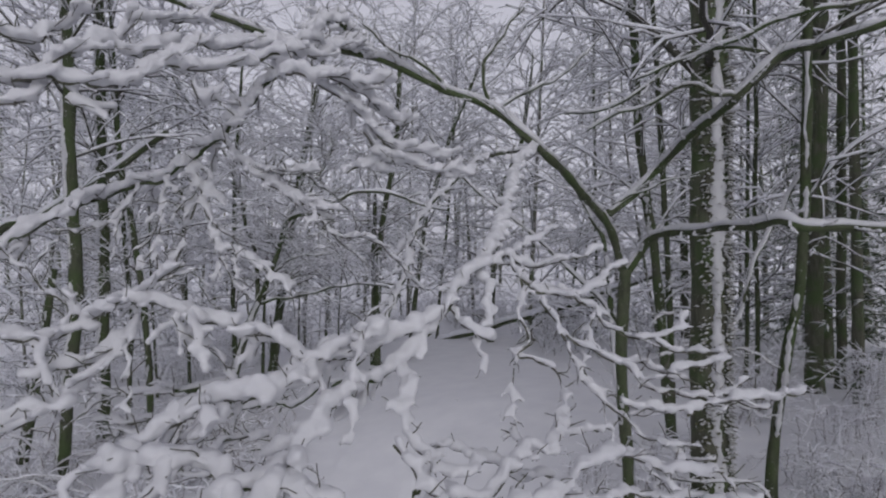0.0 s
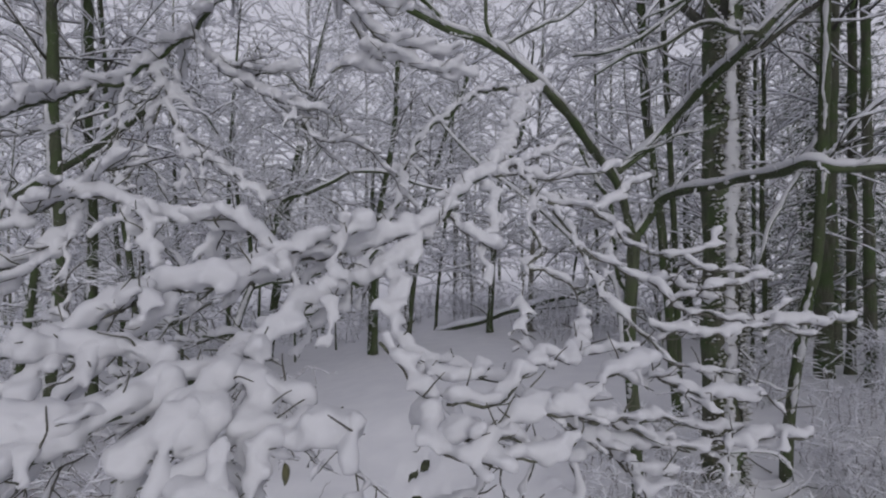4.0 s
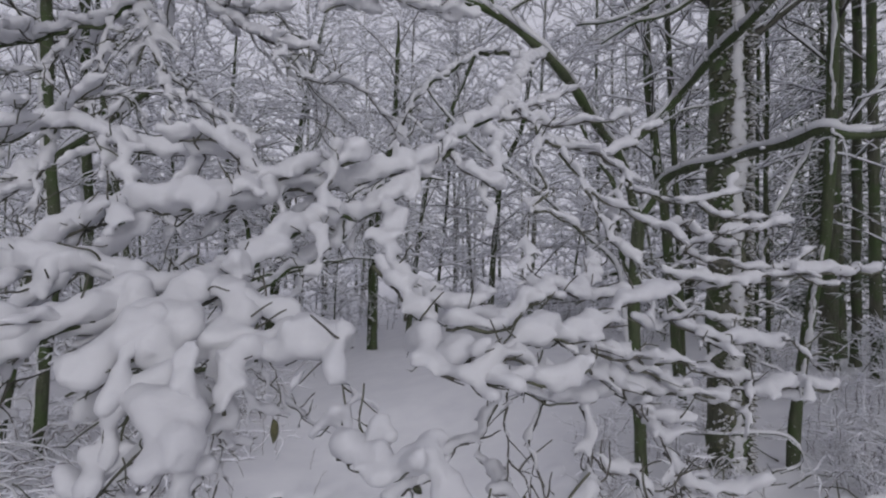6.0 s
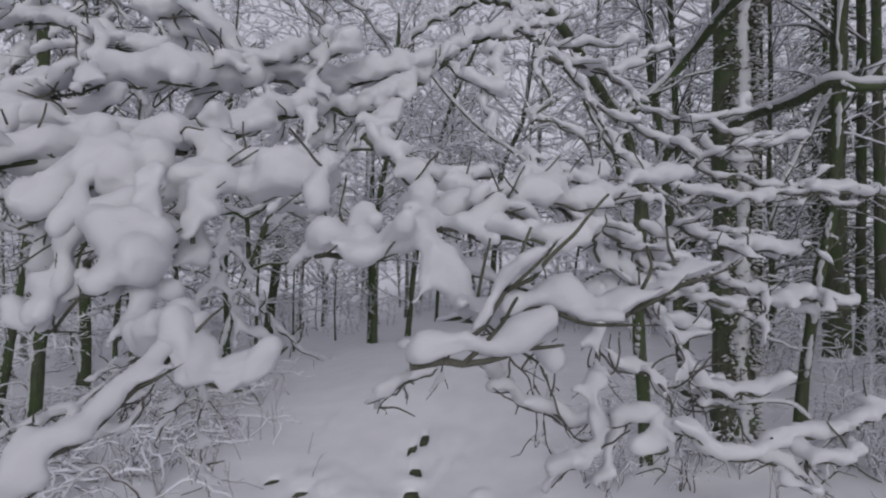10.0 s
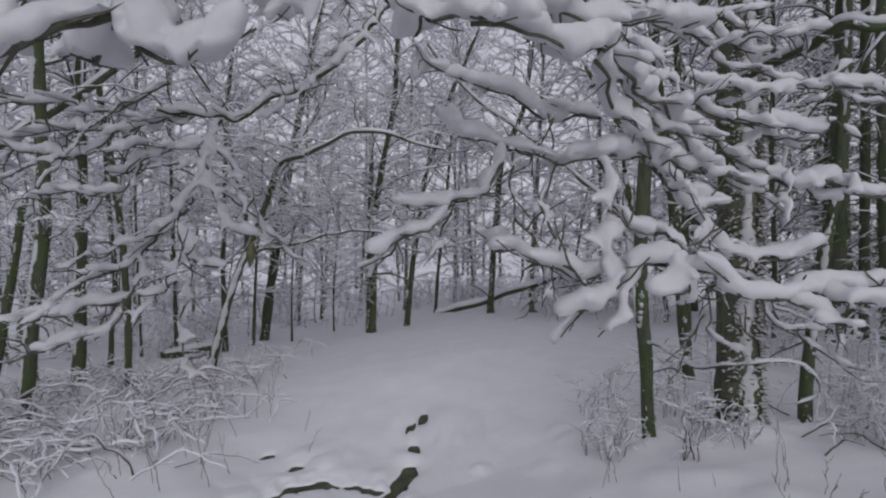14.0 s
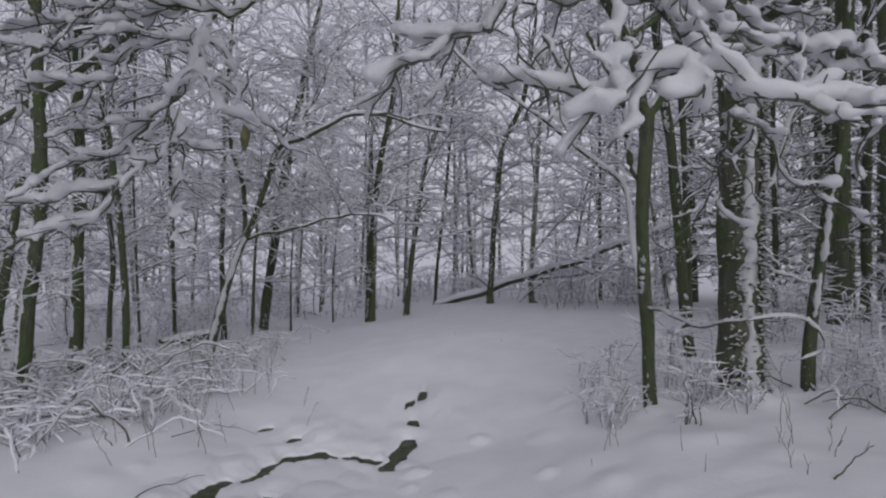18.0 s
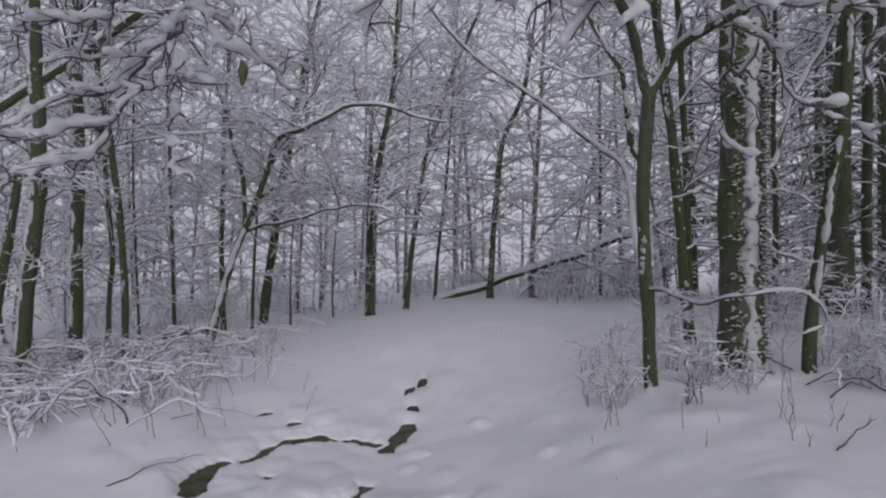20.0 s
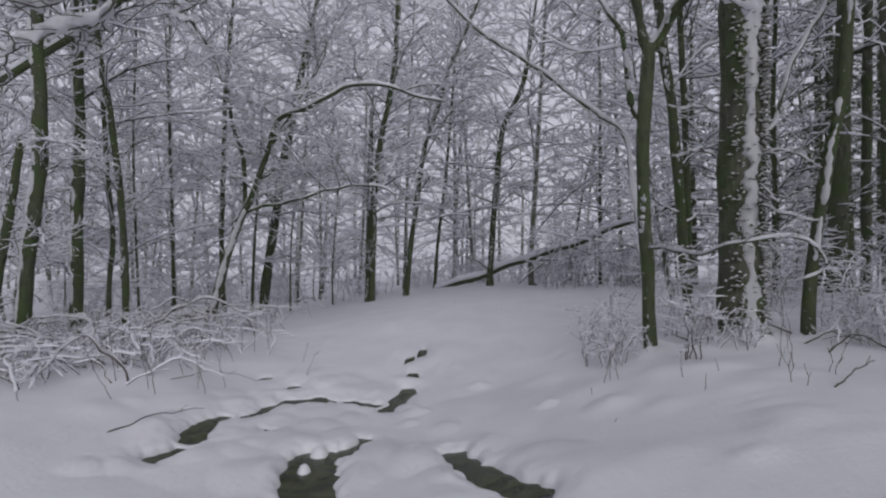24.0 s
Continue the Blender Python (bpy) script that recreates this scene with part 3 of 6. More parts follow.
def snow_dabs(solid, line, taper, toward, wide, thick, rng, patchy):
    """Ragged dabs of wind-blown snow clinging to one side of a trunk."""
    side = unit(np.cross([0, 0, 1.0], toward))
    s = np.concatenate([[0], np.cumsum(np.linalg.norm(np.diff(line, axis=0), axis=1))])
    where = 0.5 + 0.5 * drift_noise(rng, s, 0.45) + 0.2 * drift_noise(rng, s, 0.1)
    for k in range(len(line)):
        for _ in range(1):
            if where[k] < patchy * rng.uniform(0.9, 1.6):
                continue
            ang = rng.normal(0, wide * 0.8)
            d = math.cos(ang) * toward + math.sin(ang) * side
            w = math.cos(ang) * side - math.sin(ang) * toward
            a = line[k] + d * taper[k] * 0.96 + np.array([0, 0, rng.uniform(-0.02, 0.02)])
            tall, half = rng.uniform(0.015, 0.06), rng.uniform(0.009, 0.032)
            tip = a + d * thick * rng.uniform(0.4, 0.9) - np.array([0, 0, tall * 0.2])
            base = solid.n
            rim = [a + w * half * math.cos(q) * rng.uniform(0.6, 1.2) + np.array([0, 0, tall * math.sin(q) * rng.uniform(0.6, 1.2)]) for q in np.linspace(0, 5.4, 7)]
            solid.v.append(np.array(rim + [tip]))
            solid.n += 8
            solid.f += [(base + q, base + (q + 1) % 7, base + 7) for q in range(7)] + [tuple(base + q for q in range(7))[::-1]]


def plaster(solid, line, taper, toward, wide, thick, rng, patchy):
    """Wind-blown snow stuck along one side of a trunk."""
    a = np.linspace(-1, 1, 7)
    side = unit(np.cross([0, 0, 1.0], toward))
    n = len(line)
    s = np.concatenate([[0], np.cumsum(np.linalg.norm(np.diff(line, axis=0), axis=1))])
    w = 0.5 + 0.4 * drift_noise(rng, s, 0.14) + 0.3 * drift_noise(rng, s, 0.7)
    on = np.clip((w - patchy) * 4, 0, 1)
    turn = 0.35 * drift_noise(rng, s, 0.2) if patchy > 0 else 0.12 * drift_noise(rng, s, 0.15)
    broad = 0.75 + 0.4 * drift_noise(rng, s, 0.16)
    for k in range(n):
        on[k] *= rng.uniform(0.75, 1.0)
    inner, outer = [], []
    for k in range(n):
        ang = a * wide * (0.3 + 0.7 * on[k]) * broad[k] * rng.uniform(0.55, 1.3) + turn[k]
        r = taper[k]
        d = np.cos(ang)[:, None] * toward + np.sin(ang)[:, None] * side
        lump = on[k] * thick * (1 - np.abs(a) ** 2.2) * rng.uniform(0.55, 1.35, 7)
        outer.append(line[k] + d * (r * 0.985 + lump - 0.012 * (1 - on[k]))[:, None])
        inner.append(line[k] + d[::-1] * (r * 0.80))
    solid.rings(np.concatenate([np.array(outer), np.array(inner)], axis=1))


def forest_tree(name, label, r0, r1, pts, seed, tall=11.0, low=2.2, boughs=22, reach=2.0, depth=0.034, strip=None, bark=None, fine=1.4, flare=0.35, group="trees of the wood", twiggy=0):
    rng = np.random.default_rng(seed)
    way = trunk_line(pts, tall, rng)
    line = rounded(way, 0.07)
    n = len(line)
    zz = line[:, 2] - line[0][2]
    known = len(pts) and max(q[2] for q in pts) - line[0][2]
    taper = np.interp(zz, [0, max(known, 0.5), max(zz[-1], known + 0.5)], [r0, r1, r1 * 0.25])
    taper = taper * (1 + flare * np.exp(-zz / 0.22)) * (1 + 0.05 * np.sin(zz * 5 + seed))
    run = np.arange(n) * 0.07
    taper = taper * (1 + 0.05 * drift_noise(rng, run + 0.01, 0.18) + 0.04 * drift_noise(rng, run + 0.01, 0.6))
    line = line + np.stack([drift_noise(rng, run + 0.01, 0.5), drift_noise(rng, run + 0.01, 0.5), 0 * run], -1) * np.minimum(0.14 * taper, 0.012)[:, None]
    z = floor_z(line[0][0], line[0][1])
    ob = thing(name, (line[0][0], line[0][1], z), label, "tree", group)
    wood = Solid()
    wood.tube(line, taper, 14)
    tr = part("trunk", wood, bark or BARK, ob)
    if strip:
        st = Solid()
        toward, wide, thick, patchy = strip
        if patchy > 0.395:
            near = rounded(way, 0.025)
            snow_dabs(st, near, np.interp(near[:, 2], line[:, 2], taper), unit(np.array([*toward, 0.0])), wide, thick, rng, patchy)
        else:
            near = rounded(way, 0.035)
            plaster(st, near, np.interp(near[:, 2], line[:, 2], taper), unit(np.array([*toward, 0.0])), wide, thick, rng, patchy)
        part("snow" if patchy > 0.395 else "stuck_snow", st, SNOW, tr)
    if boughs:
        bw, sw = Solid(), Solid()
        for k in range(twiggy):
            i = min(int(np.searchsorted(zz, rng.uniform(0.9, 4.5))), n - 1)
            az = rng.uniform(0, 6.28)
            snowy_bough(rng, line[i], unit(np.array([math.cos(az), math.sin(az), rng.uniform(0.0, 0.9)])), rng.uniform(0.6, 1.5), bw, sw, 0.026)
        loose_crown(rng, line, taper, bw, sw, low, int(boughs * 1.05), reach * 1.5, depth, fine, True)
        cr = part("crown", bw, TWIG_FAR, ob)
        part("snow", sw, SNOW_BRIGHTENED, cr)
    return ob


# ---- the snow-laden tree over the clearing ----
near_tree = forest_tree("snowy_tree", "slender mossy forked tree with long drooping branches under thick snow", 0.060, 0.056, [(1.938, 6.262, 0.258), (1.872, 6.120, 0.902), (1.794, 5.999, 1.509), (1.723, 5.775, 2.219), (1.717, 5.631, 2.916)], 3, tall=2.4, boughs=0, strip=((-0.6, -0.8), 0.45, 0.014, 0.62))
SPRAYS = {}


def trace(group, kind, r0, r1, depth, way):
    SPRAYS.setdefault(group, []).append((kind, r0, r1, depth, way))


trace("main", "limb", 0.0500, 0.0220, 0.036, [(1.753, 5.743, 2.873), (1.544, 5.482, 3.259), (1.091, 4.869, 3.623), (0.708, 4.261, 3.836), (0.357, 4.351, 4.131), (0.022, 4.345, 4.262), (-0.468, 4.236, 4.468), (-1.030, 4.029, 4.544), (-1.461, 3.824, 4.617), (-1.877, 3.618, 4.702)])
trace("main", "limb", 0.0500, 0.0320, 0.040, [(1.753, 5.743, 2.873), (1.876, 5.710, 3.037), (1.952, 5.486, 3.242), (2.163, 4.887, 3.245), (2.229, 4.287, 3.248), (2.276, 3.937, 3.268), (2.365, 3.839, 3.215), (2.588, 3.791, 3.203), (2.761, 3.694, 3.174), (3.208, 3.598, 3.142)])
trace("main", "limb", 0.0450, 0.0280, 0.040, [(1.455, 5.378, 3.408), (1.765, 5.374, 3.649), (1.986, 5.271, 3.867), (2.077, 4.766, 4.085), (2.152, 4.264, 4.190), (2.403, 4.161, 4.436), (2.538, 3.962, 4.444), (2.628, 3.812, 4.460), (2.767, 3.662, 4.488), (3.009, 3.562, 4.600)])
trace("main", "limb", 0.0400, 0.0220, 0.035, [(1.789, 5.972, 2.306), (1.708, 6.065, 2.520), (1.684, 6.152, 2.888), (1.670, 6.241, 3.242), (1.535, 6.330, 3.525), (1.393, 6.418, 3.871)])
trace("main", "limb", 0.0340, 0.0160, 0.040, [(1.851, 6.206, 1.318), (1.868, 6.589, 1.845), (1.887, 6.871, 2.389), (1.690, 7.159, 2.713), (1.376, 7.445, 3.068), (1.081, 7.632, 3.393), (0.567, 7.915, 3.824), (0.115, 8.096, 4.305), (-0.212, 8.179, 4.745)])
trace("main", "bough", 0.0220, 0.0080, 0.030, [(2.152, 4.264, 4.198), (1.969, 4.312, 4.247), (1.832, 4.379, 4.311), (1.607, 4.459, 4.208), (1.350, 4.459, 4.123), (1.116, 4.560, 4.011)])
trace("main", "bough", 0.0200, 0.0080, 0.030, [(2.464, 4.161, 4.460), (1.866, 4.254, 4.540), (1.531, 4.356, 4.306), (1.264, 4.458, 4.167), (0.941, 4.555, 4.143)])
trace("main", "bough", 0.0200, 0.0080, 0.030, [(2.959, 3.957, 4.766), (2.578, 3.956, 4.703), (2.378, 4.005, 4.664), (2.064, 4.155, 4.561), (1.702, 4.255, 4.438), (1.405, 4.355, 4.340)])
trace("main", "bough", 0.0200, 0.0070, 0.025, [(0.357, 4.351, 4.123), (0.292, 4.296, 4.296), (0.318, 4.242, 4.464), (0.413, 4.239, 4.628), (0.598, 4.236, 4.852)])
trace("main", "bough", 0.0140, 0.0050, 0.022, [(0.357, 4.351, 4.123), (0.651, 4.350, 4.268), (0.922, 4.449, 4.425), (1.206, 4.544, 4.720)])
trace("main", "bough", 0.0160, 0.0060, 0.025, [(0.022, 4.345, 4.262), (-0.100, 4.240, 4.405), (-0.337, 4.136, 4.492), (-0.561, 4.031, 4.651)])
trace("main", "bough", 0.0140, 0.0050, 0.022, [(1.533, 5.376, 3.511), (1.783, 5.275, 3.625), (1.973, 5.175, 3.701), (2.155, 5.075, 3.743)])
trace("main", "bough", 0.0140, 0.0060, 0.026, [(1.838, 6.059, 1.208), (1.904, 5.511, 1.176), (1.916, 5.112, 1.130), (2.022, 4.810, 1.194), (2.278, 4.710, 1.245), (2.468, 4.712, 1.223), (2.565, 4.718, 1.083), (2.546, 4.721, 0.991), (2.424, 4.721, 0.953)])
for k, (kind, r0, r1, depth, pts) in enumerate(SPRAYS["main"]):
    snowy_branch(near_tree, kind, r0, r1, depth, pts, 100 + k, False, 0.10, 0.4)
trace("hanging", "stem", 0.0140, 0.0050, 0.042, [(0.666, 4.236, 3.819), (0.491, 3.819, 3.632), (0.339, 3.128, 3.266), (0.196, 2.583, 3.001), (0.083, 2.385, 2.902), (0.025, 2.287, 2.810), (-0.087, 2.140, 2.673), (-0.141, 2.081, 2.627), (-0.215, 2.021, 2.584), (-0.302, 1.901, 2.548), (-0.367, 1.763, 2.480), (-0.421, 1.644, 2.423), (-0.455, 1.544, 2.400), (-0.528, 1.484, 2.394), (-0.581, 1.424, 2.360), (-0.632, 1.345, 2.328), (-0.689, 1.295, 2.293), (-0.780, 1.245, 2.255)])
trace("hanging", "branch", 0.0070, 0.0030, 0.042, [(0.043, 2.287, 2.832), (-0.063, 2.188, 2.755), (-0.228, 2.109, 2.679), (-0.392, 1.958, 2.644), (-0.446, 1.839, 2.601), (-0.516, 1.759, 2.577), (-0.588, 1.739, 2.574), (-0.698, 1.718, 2.560), (-0.733, 1.689, 2.530), (-0.792, 1.639, 2.506), (-0.868, 1.590, 2.448)])
trace("hanging", "branch", 0.0060, 0.0025, 0.036, [(-0.202, 2.037, 2.754), (-0.242, 1.987, 2.732), (-0.325, 1.937, 2.711), (-0.432, 1.887, 2.672), (-0.489, 1.836, 2.722), (-0.545, 1.814, 2.762), (-0.632, 1.834, 2.751)])
trace("hanging", "branch", 0.0060, 0.0025, 0.034, [(-0.141, 2.081, 2.627), (-0.109, 1.943, 2.551), (-0.116, 1.825, 2.451), (-0.042, 1.747, 2.387), (0.050, 1.679, 2.365), (0.132, 1.749, 2.376)])
trace("hanging", "branch", 0.0060, 0.0025, 0.040, [(-0.044, 1.747, 2.383), (-0.037, 1.650, 2.301), (0.002, 1.550, 2.283), (0.025, 1.492, 2.241), (0.088, 1.452, 2.248), (0.151, 1.502, 2.271), (0.219, 1.553, 2.222)])
trace("hanging", "branch", 0.0050, 0.0025, 0.036, [(0.025, 1.620, 2.318), (0.109, 1.610, 2.320), (0.225, 1.750, 2.356), (0.268, 1.849, 2.393), (0.346, 1.850, 2.375), (0.434, 2.070, 2.433)])
trace("hanging", "branch", 0.0060, 0.0030, 0.024, [(0.287, 2.534, 3.016), (0.317, 2.357, 2.881), (0.313, 2.290, 2.776), (0.341, 2.243, 2.683), (0.293, 2.223, 2.633), (0.405, 2.245, 2.589), (0.468, 2.248, 2.498), (0.450, 2.100, 2.432), (0.372, 1.901, 2.377)])
trace("hanging", "branch", 0.0050, 0.0025, 0.022, [(0.293, 2.223, 2.633), (0.261, 2.147, 2.501), (0.261, 1.949, 2.398), (0.301, 1.800, 2.367)])
trace("hanging", "branch", 0.0060, 0.0025, 0.030, [(0.194, 1.621, 2.318), (0.297, 1.653, 2.276), (0.385, 1.754, 2.250), (0.482, 1.855, 2.221), (0.653, 2.008, 2.178), (0.808, 2.110, 2.126), (0.933, 2.162, 2.109), (1.018, 2.163, 2.060)])
trace("hanging", "branch", 0.0050, 0.0022, 0.030, [(0.304, 1.683, 2.257), (0.398, 1.806, 2.188), (0.473, 1.878, 2.113), (0.573, 1.961, 2.044), (0.676, 2.012, 2.016)])
trace("hanging", "branch", 0.0050, 0.0022, 0.030, [(0.473, 1.876, 2.200), (0.588, 1.958, 2.142), (0.712, 2.040, 2.090), (0.785, 2.062, 2.068), (0.878, 2.113, 2.026)])
trace("hanging", "branch", 0.0070, 0.0025, 0.028, [(0.212, 2.514, 2.966), (0.375, 2.633, 3.055), (0.516, 2.732, 3.133)])
trace("hanging", "branch", 0.0070, 0.0025, 0.030, [(0.268, 2.553, 3.021), (0.410, 2.586, 2.973), (0.629, 2.686, 3.004), (0.751, 2.756, 3.052)])
trace("hanging", "branch", 0.0070, 0.0025, 0.028, [(0.318, 2.456, 2.928), (0.537, 2.490, 2.837), (0.674, 2.540, 2.886), (0.758, 2.589, 2.945), (0.848, 2.639, 2.976)])
trace("hanging", "branch", 0.0070, 0.0025, 0.028, [(0.362, 2.418, 2.871), (0.545, 2.440, 2.830), (0.664, 2.542, 2.781), (0.684, 2.494, 2.722), (0.805, 2.446, 2.670), (0.925, 2.447, 2.658), (0.998, 2.467, 2.699), (1.048, 2.496, 2.759)])
trace("hanging", "branch", 0.0060, 0.0025, 0.026, [(0.405, 2.389, 2.827), (0.501, 2.344, 2.683), (0.615, 2.346, 2.626), (0.729, 2.348, 2.578), (0.796, 2.348, 2.582), (0.872, 2.350, 2.530), (0.967, 2.351, 2.511)])
trace("hanging", "branch", 0.0050, 0.0022, 0.026, [(0.895, 2.447, 2.658), (0.966, 2.409, 2.608), (1.074, 2.430, 2.609), (1.173, 2.430, 2.607)])
trace("hanging", "branch", 0.0060, 0.0025, 0.026, [(0.729, 2.348, 2.578), (0.771, 2.310, 2.512), (0.854, 2.332, 2.464), (1.015, 2.354, 2.435), (1.171, 2.395, 2.442), (1.264, 2.404, 2.500)])
trace("hanging", "branch", 0.0050, 0.0022, 0.024, [(1.146, 2.384, 2.443), (1.293, 2.407, 2.383), (1.362, 2.407, 2.385)])
trace("hanging", "branch", 0.0060, 0.0025, 0.026, [(0.467, 2.362, 2.746), (0.535, 2.297, 2.562), (0.607, 2.250, 2.459), (0.723, 2.283, 2.384), (0.778, 2.285, 2.319), (0.866, 2.237, 2.280), (0.972, 2.228, 2.272)])
trace("hanging", "branch", 0.0050, 0.0022, 0.026, [(0.839, 2.256, 2.290), (0.928, 2.218, 2.230), (1.029, 2.219, 2.230)])
trace("hanging", "branch", 0.0050, 0.0022, 0.026, [(0.753, 2.079, 2.158), (0.825, 2.138, 2.212), (0.896, 2.188, 2.235)])
trace("hanging", "branch", 0.0050, 0.0022, 0.024, [(0.670, 2.543, 2.775), (0.577, 2.347, 2.588), (0.607, 2.250, 2.477), (0.624, 2.202, 2.376)])
trace("hanging", "branch", 0.0060, 0.0025, 0.044, [(-0.428, 1.564, 2.397), (-0.369, 1.496, 2.367), (-0.362, 1.447, 2.315), (-0.298, 1.408, 2.293), (-0.195, 1.398, 2.300)])
trace("hanging", "branch", 0.0070, 0.0030, 0.052, [(-0.420, 1.545, 2.388), (-0.441, 1.445, 2.359), (-0.450, 1.396, 2.325), (-0.413, 1.348, 2.259), (-0.409, 1.299, 2.210), (-0.352, 1.251, 2.164)])
trace("hanging", "branch", 0.0060, 0.0025, 0.046, [(-0.511, 1.494, 2.392), (-0.551, 1.445, 2.346), (-0.617, 1.414, 2.342), (-0.670, 1.345, 2.316), (-0.744, 1.294, 2.311)])
trace("hanging", "branch", 0.0050, 0.0025, 0.042, [(-0.445, 1.396, 2.317), (-0.528, 1.367, 2.273), (-0.584, 1.347, 2.240)])
trace("hanging", "branch", 0.0060, 0.0025, 0.044, [(-0.558, 1.544, 2.388), (-0.641, 1.592, 2.427), (-0.718, 1.561, 2.450), (-0.809, 1.540, 2.443), (-0.912, 1.540, 2.448)])
trace("hanging", "branch", 0.0050, 0.0025, 0.040, [(-0.792, 1.639, 2.506), (-0.735, 1.659, 2.524), (-0.700, 1.678, 2.566)])
trace("hanging", "branch", 0.0050, 0.0025, 0.034, [(0.171, 2.535, 2.943), (0.196, 2.338, 2.801), (0.151, 2.241, 2.689), (0.166, 2.194, 2.579)])
trace("hanging", "branch", 0.0050, 0.0025, 0.034, [(0.025, 2.287, 2.804), (0.097, 2.239, 2.734), (0.177, 2.221, 2.687)])
trace("hanging", "branch", 0.0050, 0.0025, 0.040, [(0.025, 1.517, 2.264), (0.120, 1.517, 2.271), (0.204, 1.568, 2.293), (0.296, 1.618, 2.295), (0.399, 1.718, 2.338), (0.528, 1.818, 2.375)])
trace("hanging", "branch", 0.0050, 0.0025, 0.040, [(0.070, 1.468, 2.235), (0.154, 1.489, 2.239), (0.225, 1.520, 2.223), (0.299, 1.570, 2.238)])
trace("hanging", "branch", 0.0050, 0.0025, 0.036, [(-0.135, 1.690, 2.449), (-0.076, 1.662, 2.403), (-0.045, 1.614, 2.350), (0.003, 1.595, 2.325)])
trace("left", "stem", 0.0160, 0.0060, 0.032, [(0.588, 4.266, 3.810), (0.251, 3.717, 3.649), (-0.004, 3.322, 3.390), (-0.159, 3.077, 3.157), (-0.190, 2.887, 2.905), (-0.270, 2.693, 2.693), (-0.369, 2.597, 2.538), (-0.508, 2.549, 2.444), (-0.630, 2.530, 2.375), (-0.704, 2.530, 2.364), (-0.801, 2.499, 2.365), (-0.876, 2.449, 2.371)])
trace("left", "branch", 0.0070, 0.0025, 0.030, [(-0.700, 2.530, 2.361), (-0.717, 2.454, 2.256), (-0.714, 2.387, 2.139), (-0.734, 2.360, 2.051), (-0.737, 2.331, 1.998), (-0.712, 2.314, 1.932), (-0.671, 2.295, 1.899), (-0.588, 2.296, 1.883)])
trace("left", "branch", 0.0060, 0.0020, 0.032, [(-0.731, 2.360, 2.054), (-0.812, 2.352, 1.967), (-0.862, 2.353, 1.917), (-0.868, 2.335, 1.851), (-0.903, 2.327, 1.785), (-1.009, 2.327, 1.761), (-1.175, 2.327, 1.723)])
trace("left", "branch", 0.0050, 0.0020, 0.030, [(-0.902, 2.327, 1.789), (-0.914, 2.319, 1.713), (-1.035, 2.320, 1.664), (-1.168, 2.320, 1.631)])
trace("left", "branch", 0.0050, 0.0020, 0.032, [(-0.717, 2.454, 2.256), (-0.779, 2.453, 2.260), (-0.849, 2.453, 2.247), (-0.909, 2.434, 2.199), (-0.973, 2.424, 2.162)])
trace("left", "branch", 0.0050, 0.0020, 0.030, [(-0.710, 2.425, 2.201), (-0.651, 2.359, 2.085), (-0.607, 2.312, 2.013), (-0.535, 2.304, 1.972)])
trace("left", "branch", 0.0050, 0.0020, 0.030, [(-0.801, 2.499, 2.365), (-0.928, 2.499, 2.343), (-1.054, 2.499, 2.315), (-1.217, 2.498, 2.320), (-1.362, 2.497, 2.306), (-1.507, 2.496, 2.314)])
trace("left", "branch", 0.0050, 0.0020, 0.030, [(-1.036, 2.499, 2.315), (-1.114, 2.481, 2.239), (-1.222, 2.480, 2.229), (-1.398, 2.498, 2.269)])
trace("left", "branch", 0.0050, 0.0020, 0.030, [(-0.909, 2.434, 2.199), (-0.962, 2.406, 2.108), (-1.099, 2.405, 2.102), (-1.206, 2.405, 2.097)])
trace("left", "branch", 0.0050, 0.0020, 0.030, [(-0.879, 2.545, 2.486), (-1.102, 2.546, 2.389), (-1.250, 2.544, 2.424), (-1.436, 2.543, 2.414), (-1.529, 2.542, 2.419)])
trace("left", "branch", 0.0040, 0.0020, 0.028, [(-0.712, 2.314, 1.919), (-0.687, 2.296, 1.854), (-0.698, 2.288, 1.807)])
trace("left", "branch", 0.0040, 0.0020, 0.028, [(-0.862, 2.353, 1.917), (-0.939, 2.344, 1.870), (-1.032, 2.334, 1.857)])
trace("right", "stem", 0.0100, 0.0030, 0.032, [(3.208, 3.598, 3.142), (2.682, 3.030, 2.255), (1.461, 1.980, 1.949), (1.074, 1.829, 1.880), (0.849, 1.728, 1.851), (0.714, 1.677, 1.848), (0.616, 1.627, 1.832), (0.529, 1.606, 1.841), (0.483, 1.605, 1.869), (0.444, 1.624, 1.872), (0.404, 1.673, 1.895), (0.343, 1.703, 1.886), (0.296, 1.723, 1.870), (0.242, 1.742, 1.887), (0.187, 1.771, 1.901), (0.123, 1.820, 1.921)])
trace("right", "branch", 0.0060, 0.0025, 0.032, [(1.218, 2.224, 2.073), (1.004, 2.122, 2.094), (0.907, 2.101, 2.086), (0.793, 2.070, 2.095), (0.686, 2.019, 2.105), (0.573, 1.968, 2.116), (0.467, 1.917, 2.122), (0.349, 1.866, 2.115), (0.285, 1.876, 2.100), (0.216, 1.894, 2.136), (0.145, 1.913, 2.147), (0.083, 1.932, 2.172), (0.026, 1.960, 2.219)])
trace("right", "branch", 0.0050, 0.0020, 0.030, [(0.393, 2.013, 2.236), (0.259, 2.011, 2.240), (0.206, 2.010, 2.272), (0.113, 2.008, 2.306), (0.032, 2.026, 2.349)])
trace("right", "branch", 0.0050, 0.0020, 0.026, [(0.157, 1.914, 2.140), (0.129, 1.866, 2.055), (0.080, 1.837, 2.020), (0.022, 1.817, 2.005), (-0.040, 1.806, 2.006)])
